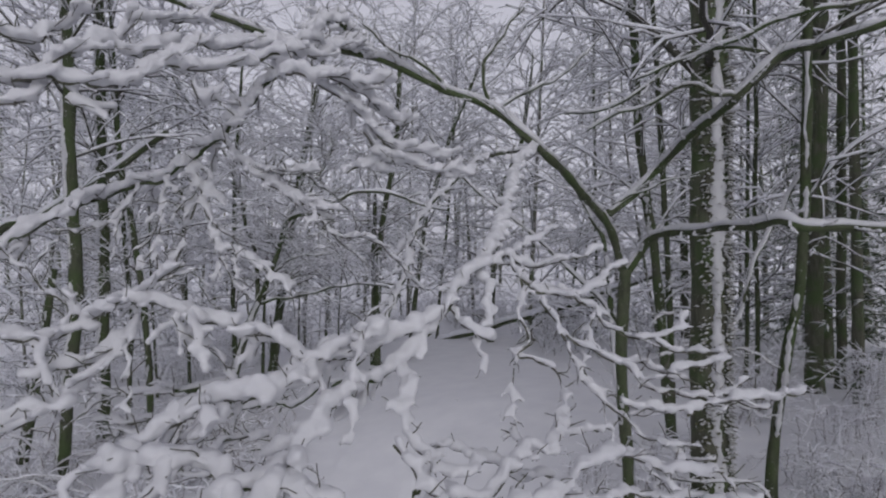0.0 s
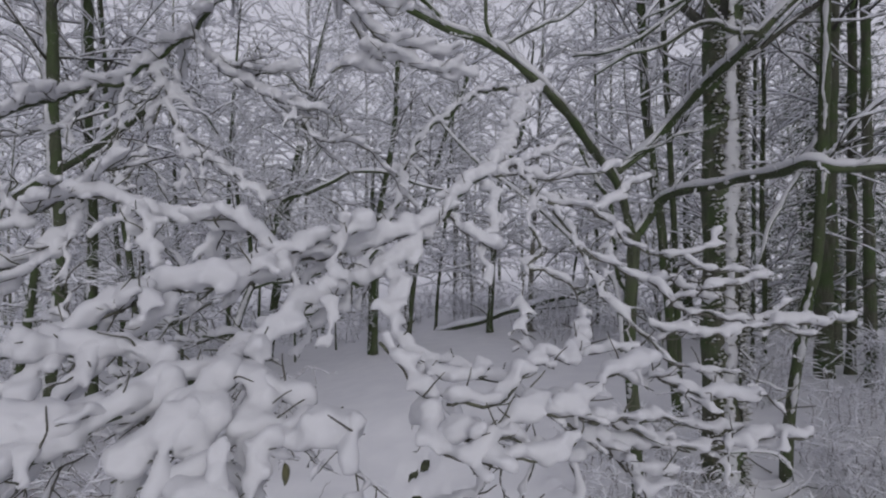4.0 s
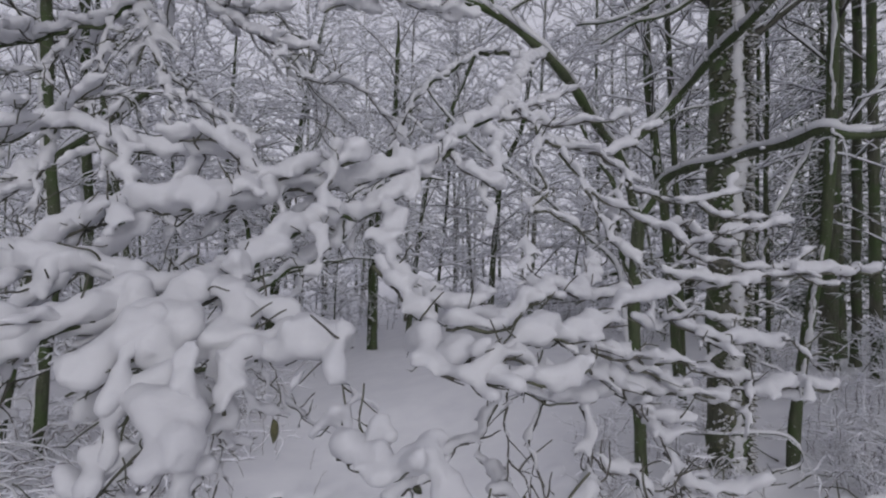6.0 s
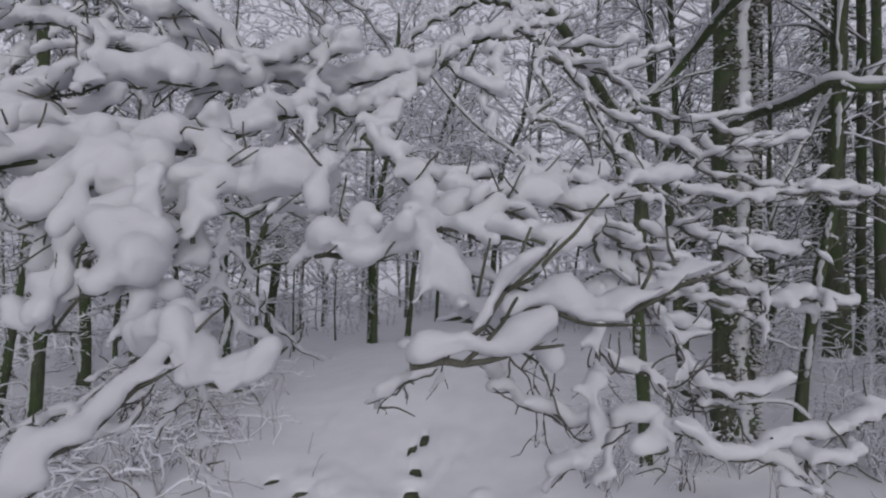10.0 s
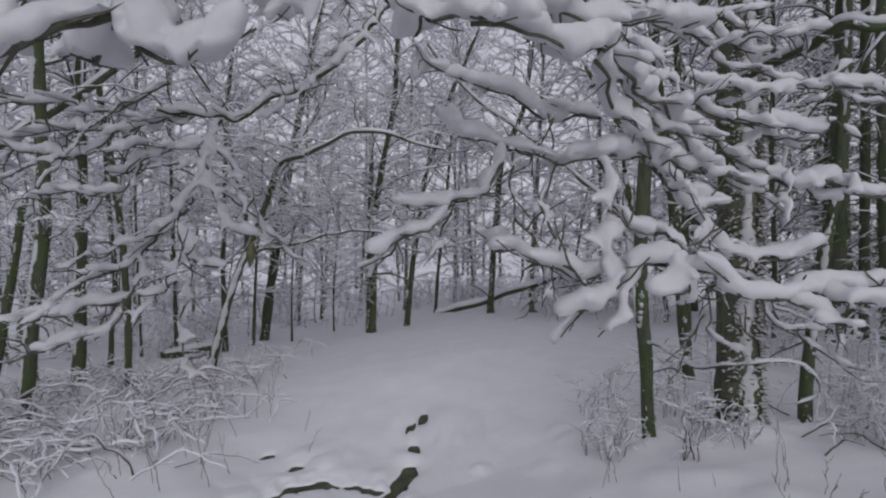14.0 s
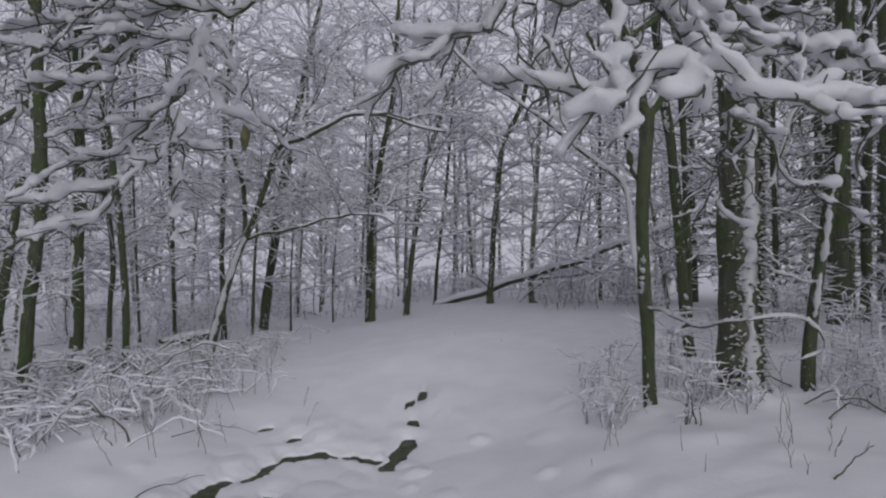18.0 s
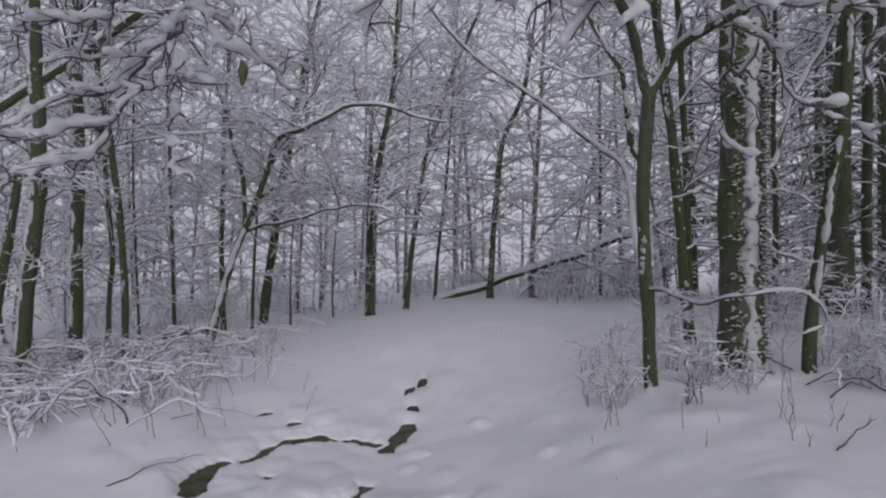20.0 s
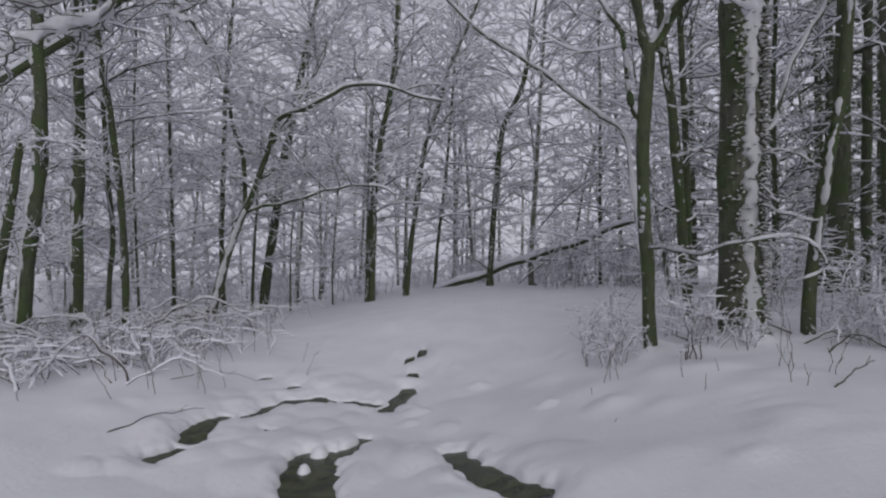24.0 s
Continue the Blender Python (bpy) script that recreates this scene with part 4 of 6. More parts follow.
trace("right", "branch", 0.0040, 0.0020, 0.026, [(0.045, 1.817, 2.009), (0.000, 1.788, 1.952), (-0.079, 1.779, 1.920)])
trace("right", "branch", 0.0050, 0.0025, 0.028, [(0.352, 1.856, 2.106), (0.376, 1.819, 2.036), (0.354, 1.800, 1.977), (0.343, 1.723, 1.905), (0.326, 1.644, 1.843), (0.292, 1.625, 1.805), (0.239, 1.625, 1.805)])
trace("right", "branch", 0.0040, 0.0020, 0.026, [(0.371, 1.820, 1.998), (0.411, 1.821, 1.967), (0.493, 1.842, 1.951)])
trace("right", "branch", 0.0040, 0.0020, 0.028, [(0.427, 1.654, 1.889), (0.436, 1.624, 1.869), (0.433, 1.625, 1.840), (0.401, 1.625, 1.834)])
trace("right", "branch", 0.0040, 0.0020, 0.028, [(0.606, 1.627, 1.831), (0.663, 1.628, 1.798), (0.694, 1.629, 1.789)])
trace("right", "branch", 0.0040, 0.0020, 0.028, [(0.714, 1.677, 1.846), (0.711, 1.628, 1.822), (0.787, 1.629, 1.813)])
trace("right", "branch", 0.0050, 0.0020, 0.028, [(0.482, 1.927, 2.116), (0.541, 1.920, 2.039), (0.591, 1.921, 2.014), (0.662, 1.941, 2.023)])
trace("right", "branch", 0.0050, 0.0020, 0.030, [(0.566, 1.892, 1.983), (0.624, 1.864, 1.925), (0.678, 1.855, 1.901), (0.743, 1.846, 1.901), (0.818, 1.846, 1.926)])
trace("right", "branch", 0.0040, 0.0020, 0.018, [(0.225, 1.838, 2.029), (0.236, 1.800, 1.954), (0.242, 1.742, 1.895), (0.239, 1.724, 1.832), (0.254, 1.725, 1.797)])
trace("right", "branch", 0.0040, 0.0020, 0.018, [(0.183, 1.904, 2.138), (0.171, 1.876, 2.071), (0.181, 1.858, 2.020), (0.165, 1.820, 1.952), (0.183, 1.781, 1.904)])
trace("right", "branch", 0.0050, 0.0020, 0.028, [(0.654, 2.113, 2.300), (0.751, 2.095, 2.249), (0.873, 2.087, 2.230), (0.978, 2.088, 2.226)])
trace("right", "branch", 0.0060, 0.0020, 0.028, [(1.529, 2.466, 2.425), (1.365, 2.415, 2.414), (1.215, 2.364, 2.413), (1.070, 2.343, 2.406), (0.906, 2.312, 2.396), (0.784, 2.290, 2.407), (0.712, 2.289, 2.434)])
trace("right", "branch", 0.0040, 0.0020, 0.026, [(0.397, 2.109, 2.339), (0.489, 2.110, 2.354), (0.585, 2.130, 2.364)])
trace("right", "branch", 0.0040, 0.0020, 0.026, [(0.784, 2.308, 2.482), (0.841, 2.307, 2.530), (0.949, 2.327, 2.552), (1.151, 2.358, 2.583)])
trace("right", "branch", 0.0040, 0.0020, 0.024, [(0.547, 2.112, 2.297), (0.618, 2.113, 2.269), (0.685, 2.113, 2.300)])
trace("right", "branch", 0.0040, 0.0020, 0.022, [(0.599, 1.864, 1.872), (0.676, 1.916, 1.851), (0.734, 1.947, 1.815), (0.758, 1.969, 1.763), (0.794, 1.980, 1.739), (0.838, 1.980, 1.748), (0.882, 1.981, 1.741)])
trace("right", "branch", 0.0040, 0.0020, 0.018, [(0.625, 1.914, 1.883), (0.680, 2.066, 1.834), (0.698, 2.148, 1.777), (0.716, 2.171, 1.708), (0.791, 2.173, 1.666)])
trace("close", "stem", 0.0090, 0.0050, 0.029, [(-0.780, 1.245, 2.255), (-0.465, 1.023, 1.938), (-0.328, 0.942, 1.979), (-0.318, 0.992, 2.000), (-0.293, 1.021, 2.028), (-0.263, 1.070, 2.064), (-0.245, 1.119, 2.101)])
trace("close", "branch", 0.0045, 0.0025, 0.037, [(-0.373, 1.312, 2.312), (-0.376, 1.284, 2.245), (-0.392, 1.275, 2.201), (-0.394, 1.266, 2.157), (-0.349, 1.238, 2.120), (-0.295, 1.179, 2.087), (-0.254, 1.139, 2.099), (-0.222, 1.121, 2.068), (-0.188, 1.121, 2.057), (-0.162, 1.121, 2.074)])
trace("close", "branch", 0.0040, 0.0020, 0.034, [(-0.567, 1.316, 2.118), (-0.508, 1.297, 2.103), (-0.471, 1.297, 2.133), (-0.427, 1.286, 2.165), (-0.392, 1.275, 2.195)])
trace("close", "branch", 0.0040, 0.0020, 0.034, [(-0.316, 1.315, 2.219), (-0.334, 1.363, 2.294), (-0.276, 1.393, 2.308), (-0.229, 1.432, 2.353)])
trace("close", "branch", 0.0045, 0.0025, 0.028, [(0.007, 0.951, 2.110), (0.031, 0.951, 2.114), (0.061, 0.961, 2.120), (0.106, 0.981, 2.125)])
trace("close", "branch", 0.0045, 0.0025, 0.025, [(0.080, 0.976, 2.141), (0.115, 0.981, 2.146), (0.164, 1.001, 2.154), (0.213, 1.021, 2.160), (0.267, 1.061, 2.170)])
trace("close", "branch", 0.0030, 0.0020, 0.020, [(0.053, 0.961, 2.130), (0.073, 0.965, 2.153), (0.087, 0.970, 2.171), (0.106, 0.980, 2.177)])
trace("close", "branch", 0.0040, 0.0020, 0.031, [(-0.116, 1.178, 2.197), (-0.067, 1.148, 2.193), (-0.028, 1.118, 2.197), (0.012, 1.119, 2.195), (0.035, 1.099, 2.176), (0.056, 1.070, 2.154), (0.078, 1.011, 2.129)])
trace("close", "branch", 0.0035, 0.0020, 0.029, [(-0.078, 1.158, 2.194), (-0.062, 1.158, 2.211), (-0.058, 1.167, 2.236)])
trace("upper", "stem", 0.0180, 0.0070, 0.049, [(-0.588, 4.214, 4.514), (-0.608, 3.435, 4.436), (-0.610, 2.842, 4.153), (-0.735, 2.746, 3.939), (-0.804, 2.667, 3.841), (-1.023, 2.632, 3.566), (-1.244, 2.615, 3.380), (-1.371, 2.614, 3.361), (-1.488, 2.555, 3.285), (-1.621, 2.456, 3.201), (-1.692, 2.357, 3.116), (-1.884, 2.258, 3.012), (-2.158, 2.058, 2.928)])
trace("upper", "branch", 0.0060, 0.0020, 0.032, [(-1.023, 2.632, 3.566), (-0.868, 2.557, 3.411), (-0.706, 2.511, 3.304), (-0.525, 2.464, 3.225), (-0.430, 2.466, 3.206)])
trace("upper", "branch", 0.0060, 0.0020, 0.032, [(-0.900, 2.576, 3.440), (-0.769, 2.558, 3.386), (-0.547, 2.560, 3.380)])
trace("upper", "branch", 0.0060, 0.0020, 0.032, [(-1.151, 2.633, 3.478), (-1.067, 2.558, 3.288), (-0.998, 2.513, 3.111), (-0.812, 2.468, 2.988), (-0.658, 2.471, 2.893)])
trace("upper", "branch", 0.0060, 0.0020, 0.032, [(-1.244, 2.615, 3.380), (-1.241, 2.558, 3.239), (-1.253, 2.512, 3.064), (-1.288, 2.464, 2.967)])
trace("upper", "branch", 0.0060, 0.0020, 0.030, [(-1.079, 2.558, 3.288), (-1.108, 2.541, 3.163), (-1.169, 2.514, 3.015), (-1.205, 2.467, 2.871)])
trace("upper", "branch", 0.0050, 0.0020, 0.030, [(-1.371, 2.614, 3.361), (-1.439, 2.557, 3.191), (-1.532, 2.508, 3.138), (-1.645, 2.458, 3.111)])
trace("upper", "branch", 0.0050, 0.0020, 0.030, [(-0.769, 2.558, 3.386), (-0.585, 2.514, 3.231), (-0.454, 2.468, 3.106), (-0.300, 2.470, 3.081)])
trace("upper", "branch", 0.0050, 0.0020, 0.030, [(-0.998, 2.513, 3.111), (-0.955, 2.466, 3.013), (-0.959, 2.448, 2.918)])
trace("upper", "stem", 0.0090, 0.0030, 0.044, [(-2.158, 2.058, 2.928), (-1.826, 1.963, 2.814), (-1.635, 1.966, 2.775), (-1.463, 2.019, 2.711), (-1.346, 2.049, 2.727), (-1.238, 2.068, 2.794), (-1.093, 2.078, 2.853), (-0.958, 2.070, 2.813), (-0.859, 2.072, 2.763), (-0.739, 2.073, 2.762)])
trace("upper", "branch", 0.0050, 0.0020, 0.036, [(-1.093, 2.078, 2.853), (-1.118, 2.052, 2.706), (-1.229, 2.022, 2.642), (-1.312, 1.972, 2.621), (-1.372, 1.922, 2.602)])
trace("upper", "branch", 0.0060, 0.0025, 0.042, [(-1.118, 2.052, 2.706), (-1.198, 1.973, 2.602), (-1.242, 1.925, 2.536), (-1.300, 1.875, 2.502), (-1.406, 1.824, 2.479)])
trace("upper", "branch", 0.0050, 0.0020, 0.034, [(-0.958, 2.070, 2.813), (-0.896, 2.023, 2.709), (-0.838, 2.025, 2.679)])
trace("upper", "branch", 0.0050, 0.0020, 0.034, [(-1.093, 2.078, 2.853), (-1.018, 2.067, 2.923), (-0.958, 2.067, 2.963)])
trace("upper", "branch", 0.0050, 0.0020, 0.034, [(-1.346, 2.049, 2.727), (-1.318, 2.067, 2.825), (-1.338, 2.066, 2.865)])
trace("overhead", "stem", 0.0090, 0.0030, 0.046, [(-1.577, 1.796, 3.607), (-1.476, 1.848, 3.579), (-1.330, 1.898, 3.610), (-1.232, 1.920, 3.588), (-1.126, 2.000, 3.627), (-1.039, 2.098, 3.707), (-0.896, 2.150, 3.707), (-0.741, 2.249, 3.769)])
trace("overhead", "branch", 0.0060, 0.0020, 0.040, [(-1.330, 1.898, 3.610), (-1.269, 1.947, 3.697), (-1.194, 2.045, 3.780), (-1.100, 2.097, 3.758), (-1.047, 2.245, 3.858)])
trace("overhead", "branch", 0.0080, 0.0030, 0.040, [(-0.741, 2.249, 3.769), (-0.637, 2.348, 3.855), (-0.544, 2.548, 3.905), (-0.510, 3.241, 4.225), (-0.507, 4.215, 4.473)])
trace("overhead", "branch", 0.0060, 0.0020, 0.040, [(-1.039, 2.098, 3.707), (-0.982, 2.246, 3.840), (-0.866, 2.346, 3.874), (-0.727, 2.496, 3.936), (-0.544, 2.546, 3.974)])
trace("overhead", "branch", 0.0060, 0.0020, 0.040, [(-0.610, 2.252, 3.729), (-0.445, 2.303, 3.727), (-0.226, 2.355, 3.727)])
trace("overhead", "branch", 0.0050, 0.0020, 0.038, [(-0.455, 2.353, 3.744), (-0.325, 2.405, 3.685), (-0.190, 2.459, 3.581), (-0.142, 2.459, 3.604)])
trace("overhead", "branch", 0.0050, 0.0020, 0.038, [(-0.501, 2.353, 3.717), (-0.380, 2.455, 3.653), (-0.288, 2.479, 3.550), (-0.195, 2.511, 3.484), (0.023, 2.564, 3.452)])
trace("overhead", "branch", 0.0050, 0.0020, 0.038, [(-0.336, 2.478, 3.551), (-0.269, 2.521, 3.462), (-0.124, 2.543, 3.404), (0.124, 2.616, 3.385)])
trace("overhead", "branch", 0.0050, 0.0020, 0.035, [(-0.435, 2.561, 3.384), (-0.348, 2.561, 3.409), (-0.223, 2.542, 3.424)])
trace("overhead", "branch", 0.0050, 0.0020, 0.035, [(-0.938, 2.150, 3.676), (-0.907, 2.152, 3.613), (-0.845, 2.153, 3.602)])
trace("overhead", "branch", 0.0050, 0.0020, 0.038, [(-1.269, 1.920, 3.545), (-1.194, 1.952, 3.516), (-1.156, 1.953, 3.478)])
trace("overhead", "branch", 0.0060, 0.0020, 0.040, [(-1.593, 1.941, 3.803), (-1.474, 2.043, 3.785), (-1.419, 2.141, 3.887), (-1.293, 2.141, 3.950)])
trace("overhead", "branch", 0.0060, 0.0020, 0.040, [(-1.194, 2.045, 3.780), (-1.126, 2.143, 3.907), (-1.048, 2.342, 3.971), (-0.950, 2.440, 4.084)])
trace("overhead", "branch", 0.0050, 0.0020, 0.035, [(-1.440, 1.850, 3.507), (-1.367, 1.900, 3.540), (-1.330, 1.898, 3.610)])
for j, spray in enumerate(SPRAYS[q] for q in ("hanging", "left", "right", "close", "upper", "overhead")):
    for k, (kind, r0, r1, depth, pts) in enumerate(spray):
        if j == 0 and pts[-1][0] < -0.15:
            depth *= 1.25
        snowy_branch(near_tree, kind, r0, r1, depth * (1.2, 1.15, 1.32, 1.08, 1.3, 1.3)[j], pts, 200 + 50 * j + k, True, (0.060, 0.05, 0.080, 0.04, 0.05, 0.05)[j], (0.10, 0.15, 0.105, 0.085, 0.17, 0.17)[j], 0.03 if j == 3 else 0.045, 0.0065 if j == 3 else 0.0105, 0.024 if j == 3 else 0.019)

# smaller side branches filling out the sprays on the open side
fill = np.random.default_rng(64)
for k, (kind, r0, r1, depth, pts) in enumerate(SPRAYS["left"] + SPRAYS["upper"] + SPRAYS["right"] + [q for q in SPRAYS["hanging"] if q[4][-1][0] < -0.15]):
    heavy = k >= len(SPRAYS["left"] + SPRAYS["upper"])
    low = k >= len(SPRAYS["left"] + SPRAYS["upper"] + SPRAYS["right"])
    line = rounded(pts, 0.02)
    run = np.concatenate([[0], np.cumsum(np.linalg.norm(np.diff(line, axis=0), axis=1))])
    dirs = tangents(line)
    out, _ = ring_frame(dirs)
    for at in np.arange(0.06 if low else 0.12, run[-1], 0.13 if low else 0.21 if len(pts) < 9 else 0.3):
        i = min(int(np.searchsorted(run, at + fill.uniform(-0.05, 0.05))), len(line) - 1)
        if line[i][1] < (1.2 if low else 1.35) or (low and line[i][1] > 2.1) or (line[i][0] > 0.1 and not heavy) or line[i][1] > 3.2:
            continue
        d = unit(0.7 * dirs[i] + fill.choice([-1, 1]) * 0.8 * out[i] + np.array([0, 0, fill.uniform(-0.45, 0.15)]))
        length = fill.uniform(0.06, 0.15) if heavy else fill.uniform(0.16, 0.36)
        way = [line[i], line[i] + d * length * 0.5 + fill.uniform(-0.03, 0.03, 3), line[i] + d * length + np.array([0, 0, fill.uniform(-0.12, 0.02)])]
        snowy_branch(near_tree, "branch", 0.0035, 0.0018, depth * (fill.uniform(0.8, 1.15) if heavy else fill.uniform(0.7, 0.95)), way, 2000 + 40 * k + i, True, 0.05, 0.11, 0.045, 0.011, 0.016)

# one withered leaf still hanging on
leaf_at = np.array([(-0.530, 2.305, 1.922)][0])
leaf = Solid()
u = np.linspace(0, 1, 12)
wide = 0.017 * np.sin(np.pi * u ** 0.8) ** 0.8 + 0.0008
rows = []
for k, q in enumerate(u):
    c = leaf_at + np.array([0.006 * math.sin(3 * q), 0.004 * math.cos(4 * q), 0.035 - 0.078 * q])
    a = np.linspace(-1.9, 1.9, 7)
    rim = np.stack([wide[k] * np.sin(a) * 0.75, -wide[k] * np.cos(a) * 0.8 + 0.004 * np.sin(9 * q), 0.003 * np.sin(5 * a)], -1)
    rows.append(np.concatenate([c + rim, (c + rim * 0.93 + np.array([0, 0.0006, 0]))[::-1]]))
leaf.rings(np.array(rows))
stalk = Solid()
stalk.tube(rounded([leaf_at + np.array([0, 0, 0.033]), leaf_at + np.array([-0.002, 0, 0.05]), leaf_at + np.array([-0.004, 0, 0.064])], 0.005), 0.0008, 5)
leaf_part = part("leaf", leaf, LEAF, near_tree, "withered curled olive-brown leaf")
part("leaf_stalk", stalk, TWIG, leaf_part)


# ---- standing trees of the wood ----
def snowy_bough(rng, a, d, length, wood, snow, depth):
    """One arching bough with forked side twigs, snow lying along all of them."""
    bend = np.array([0, 0, rng.uniform(-0.35, 0.1)])
    bl = wiggle(rounded([a, a + d * length * 0.5 + rng.uniform(-0.06, 0.06, 3), a + d * length + bend * length], 0.09), rng, 0.02)
    n = len(bl)
    wood.tube(bl, np.linspace(0.012, 0.004, n), 4)
    snow.cap(bl, np.linspace(0.010, 0.004, n), depth, 5, rng, 0.2, 0.15)
    t = tangents(bl)
    sd, _ = ring_frame(t)
    hand = 1
    for k in range(2, n):
        hand = -hand
        e = unit(0.7 * t[k] + hand * rng.uniform(0.4, 1.0) * sd[k] + np.array([0, 0, rng.uniform(-0.4, 0.6)]))
        tl = length * rng.uniform(0.2, 0.5) * (1.2 - 0.6 * k / n)
        tw = wiggle(rounded([bl[k], bl[k] + e * tl * 0.5 + rng.uniform(-0.03, 0.03, 3), bl[k] + e * tl + np.array([0, 0, -0.15 * tl])], 0.09), rng, 0.012)
        wood.tube(tw, np.linspace(0.005, 0.002, len(tw)), 3)
        snow.cap(tw, 0.003, depth * 0.7, 4, rng, 0.2, 0.12)
        for q in range(1, len(tw)):
            b = tw[q] + unit(e + rng.uniform(-0.9, 0.9, 3)) * rng.uniform(0.06, 0.22)
            wood.spike(tw[q], b, 0.0025)
            snow.clot(tw[q], b, depth * 0.28, depth * 0.42)


WINDWARD = (-0.35, -0.94)
big = forest_tree("old_tree", "thick ivy-clad old trunk with a broad strip of wind-blown snow", 0.200, 0.186, [(2.843, 6.396, 0.332), (2.806, 6.309, 1.436), (2.780, 6.223, 2.489), (2.760, 6.139, 3.523), (2.721, 5.988, 5.020), (2.732, 5.937, 6.562)], 11, tall=9, low=4.0, boughs=16, reach=2.4, strip=((0.02, -1.0), 0.56, 0.034, -0.6), bark=BARK_BIG)
forest_tree("leaning_tree", "slim mossy leaning trunk with patches of snow", 0.058, 0.048, [(3.498, 6.450, 0.330), (3.526, 6.411, 0.906), (3.575, 6.373, 1.446), (3.640, 6.293, 2.082), (3.743, 6.276, 2.615), (3.793, 6.255, 3.255), (3.819, 6.226, 4.108), (3.841, 6.173, 5.708)], 12, tall=9, low=3.2, boughs=7, reach=1.5, strip=((-0.5, -0.86), 0.62, 0.03, 0.36))
forest_tree("oak_tree", "dark upright trunk dusted with snow at the wood's edge", 0.150, 0.120, [(6.521, 10.613, 0.643), (6.530, 10.559, 2.237), (6.541, 10.447, 4.097), (6.589, 10.401, 5.497), (6.609, 10.308, 8.296)], 13, tall=11, low=3.4, boughs=6, reach=1.8, bark=BARK_BIG)
forest_tree("oak_tree", "dark slim trunk dusted with snow", 0.085, 0.070, [(7.237, 10.968, 0.633), (7.243, 10.897, 2.769), (7.245, 10.800, 5.682), (7.227, 10.702, 8.595)], 14, tall=11, low=3.4, boughs=6, reach=1.6, bark=BARK_BIG)
forest_tree("oak_tree", "dark slim trunk dusted with snow", 0.090, 0.070, [(6.733, 9.762, 0.680), (6.704, 9.699, 2.565), (6.654, 9.613, 5.135), (6.586, 9.527, 7.704)], 15, tall=11, low=3.4, boughs=6, reach=1.6, bark=BARK_BIG)
forest_tree("twin_tree", "thin mossy stem of a twin-stemmed tree", 0.070, 0.055, [(3.242, 8.547, 0.411), (3.147, 8.517, 1.301), (3.083, 8.491, 2.043), (2.987, 8.456, 3.082), (2.847, 8.423, 4.046), (2.752, 8.390, 5.011), (2.667, 8.330, 6.793)], 16, tall=9, low=3.0, boughs=14, reach=1.6, strip=(WINDWARD, 0.5, 0.02, 0.6), twiggy=4)
forest_tree("twin_tree", "thin mossy stem of a twin-stemmed tree", 0.050, 0.040, [(3.389, 8.944, 0.536), (3.366, 8.902, 1.784), (3.310, 8.855, 3.189), (3.249, 8.818, 4.282), (3.161, 8.763, 5.920)], 17, tall=9, low=3.0, boughs=14, reach=1.6, twiggy=4)
forest_tree("beech_tree", "mossy green trunk above a snowy thicket", 0.092, 0.080, [(-5.396, 8.295, 0.226), (-5.342, 8.271, 0.950), (-5.260, 8.247, 1.674), (-5.178, 8.221, 2.470), (-5.214, 8.185, 3.555), (-5.263, 8.156, 4.423), (-5.291, 8.083, 6.593)], 18, tall=10, low=4.6, boughs=18, reach=2.2, strip=((-0.42, -0.91), 0.50, 0.030, 0.0), twiggy=6)
forest_tree("beech_tree", "straight mossy trunk dusted with snow", 0.105, 0.088, [(-6.341, 10.897, 0.011), (-6.329, 10.857, 1.225), (-6.318, 10.808, 2.682), (-6.330, 10.743, 4.624), (-6.349, 10.646, 7.536)], 19, tall=11, low=4.0, boughs=20, reach=2.2, strip=((-0.45, -0.89), 0.48, 0.028, 0.1), twiggy=7)
forest_tree("young_beech", "thin curved dark stem above the thicket", 0.062, 0.045, [(-5.378, 10.698, 0.179), (-5.405, 10.656, 1.417), (-5.527, 10.614, 2.653), (-5.706, 10.572, 3.890), (-5.884, 10.536, 4.936), (-5.959, 10.491, 6.268)], 20, tall=9, low=3.4, boughs=18, reach=1.6, strip=(WINDWARD, 0.6, 0.024, 0.5), twiggy=7)
lean = forest_tree("leaning_beech", "forked tree leaning over the clearing with snow along its stem", 0.105, 0.068, [(-4.791, 12.716, -0.205), (-4.523, 12.683, 0.825), (-4.299, 12.660, 1.568), (-4.096, 12.644, 2.072)], 21, tall=3.0, boughs=0, strip=((0.02, -1.0), 1.15, 0.03, -0.4))
trace("leaning", "limb", 0.052, 0.02, 0.05, [(-4.096, 12.644, 2.072), (-4.102, 12.613, 2.998), (-4.244, 12.586, 3.796), (-4.455, 12.558, 4.595), (-4.895, 12.523, 5.563), (-5.403, 12.493, 6.359), (-5.956, 12.464, 7.098)])
trace("leaning", "limb", 0.066, 0.016, 0.06, [(-4.096, 12.644, 2.072), (-3.695, 12.421, 2.854), (-3.329, 12.192, 3.797), (-2.684, 11.887, 4.073), (-2.162, 11.685, 4.233), (-1.776, 11.582, 4.395), (-0.920, 11.392, 4.277), (0.007, 11.207, 4.000)])
trace("leaning", "limb", 0.036, 0.012, 0.045, [(-4.028, 12.643, 2.130), (-3.467, 12.442, 2.272), (-2.746, 12.243, 2.387), (-2.156, 12.042, 2.530), (-1.585, 11.843, 2.603), (-0.926, 11.655, 2.379)])
trace("leaning", "limb", 0.042, 0.014, 0.05, [(-3.555, 12.307, 3.285), (-3.280, 12.491, 3.836), (-2.994, 12.670, 4.519), (-2.579, 12.848, 5.283), (-2.545, 12.927, 5.908)])
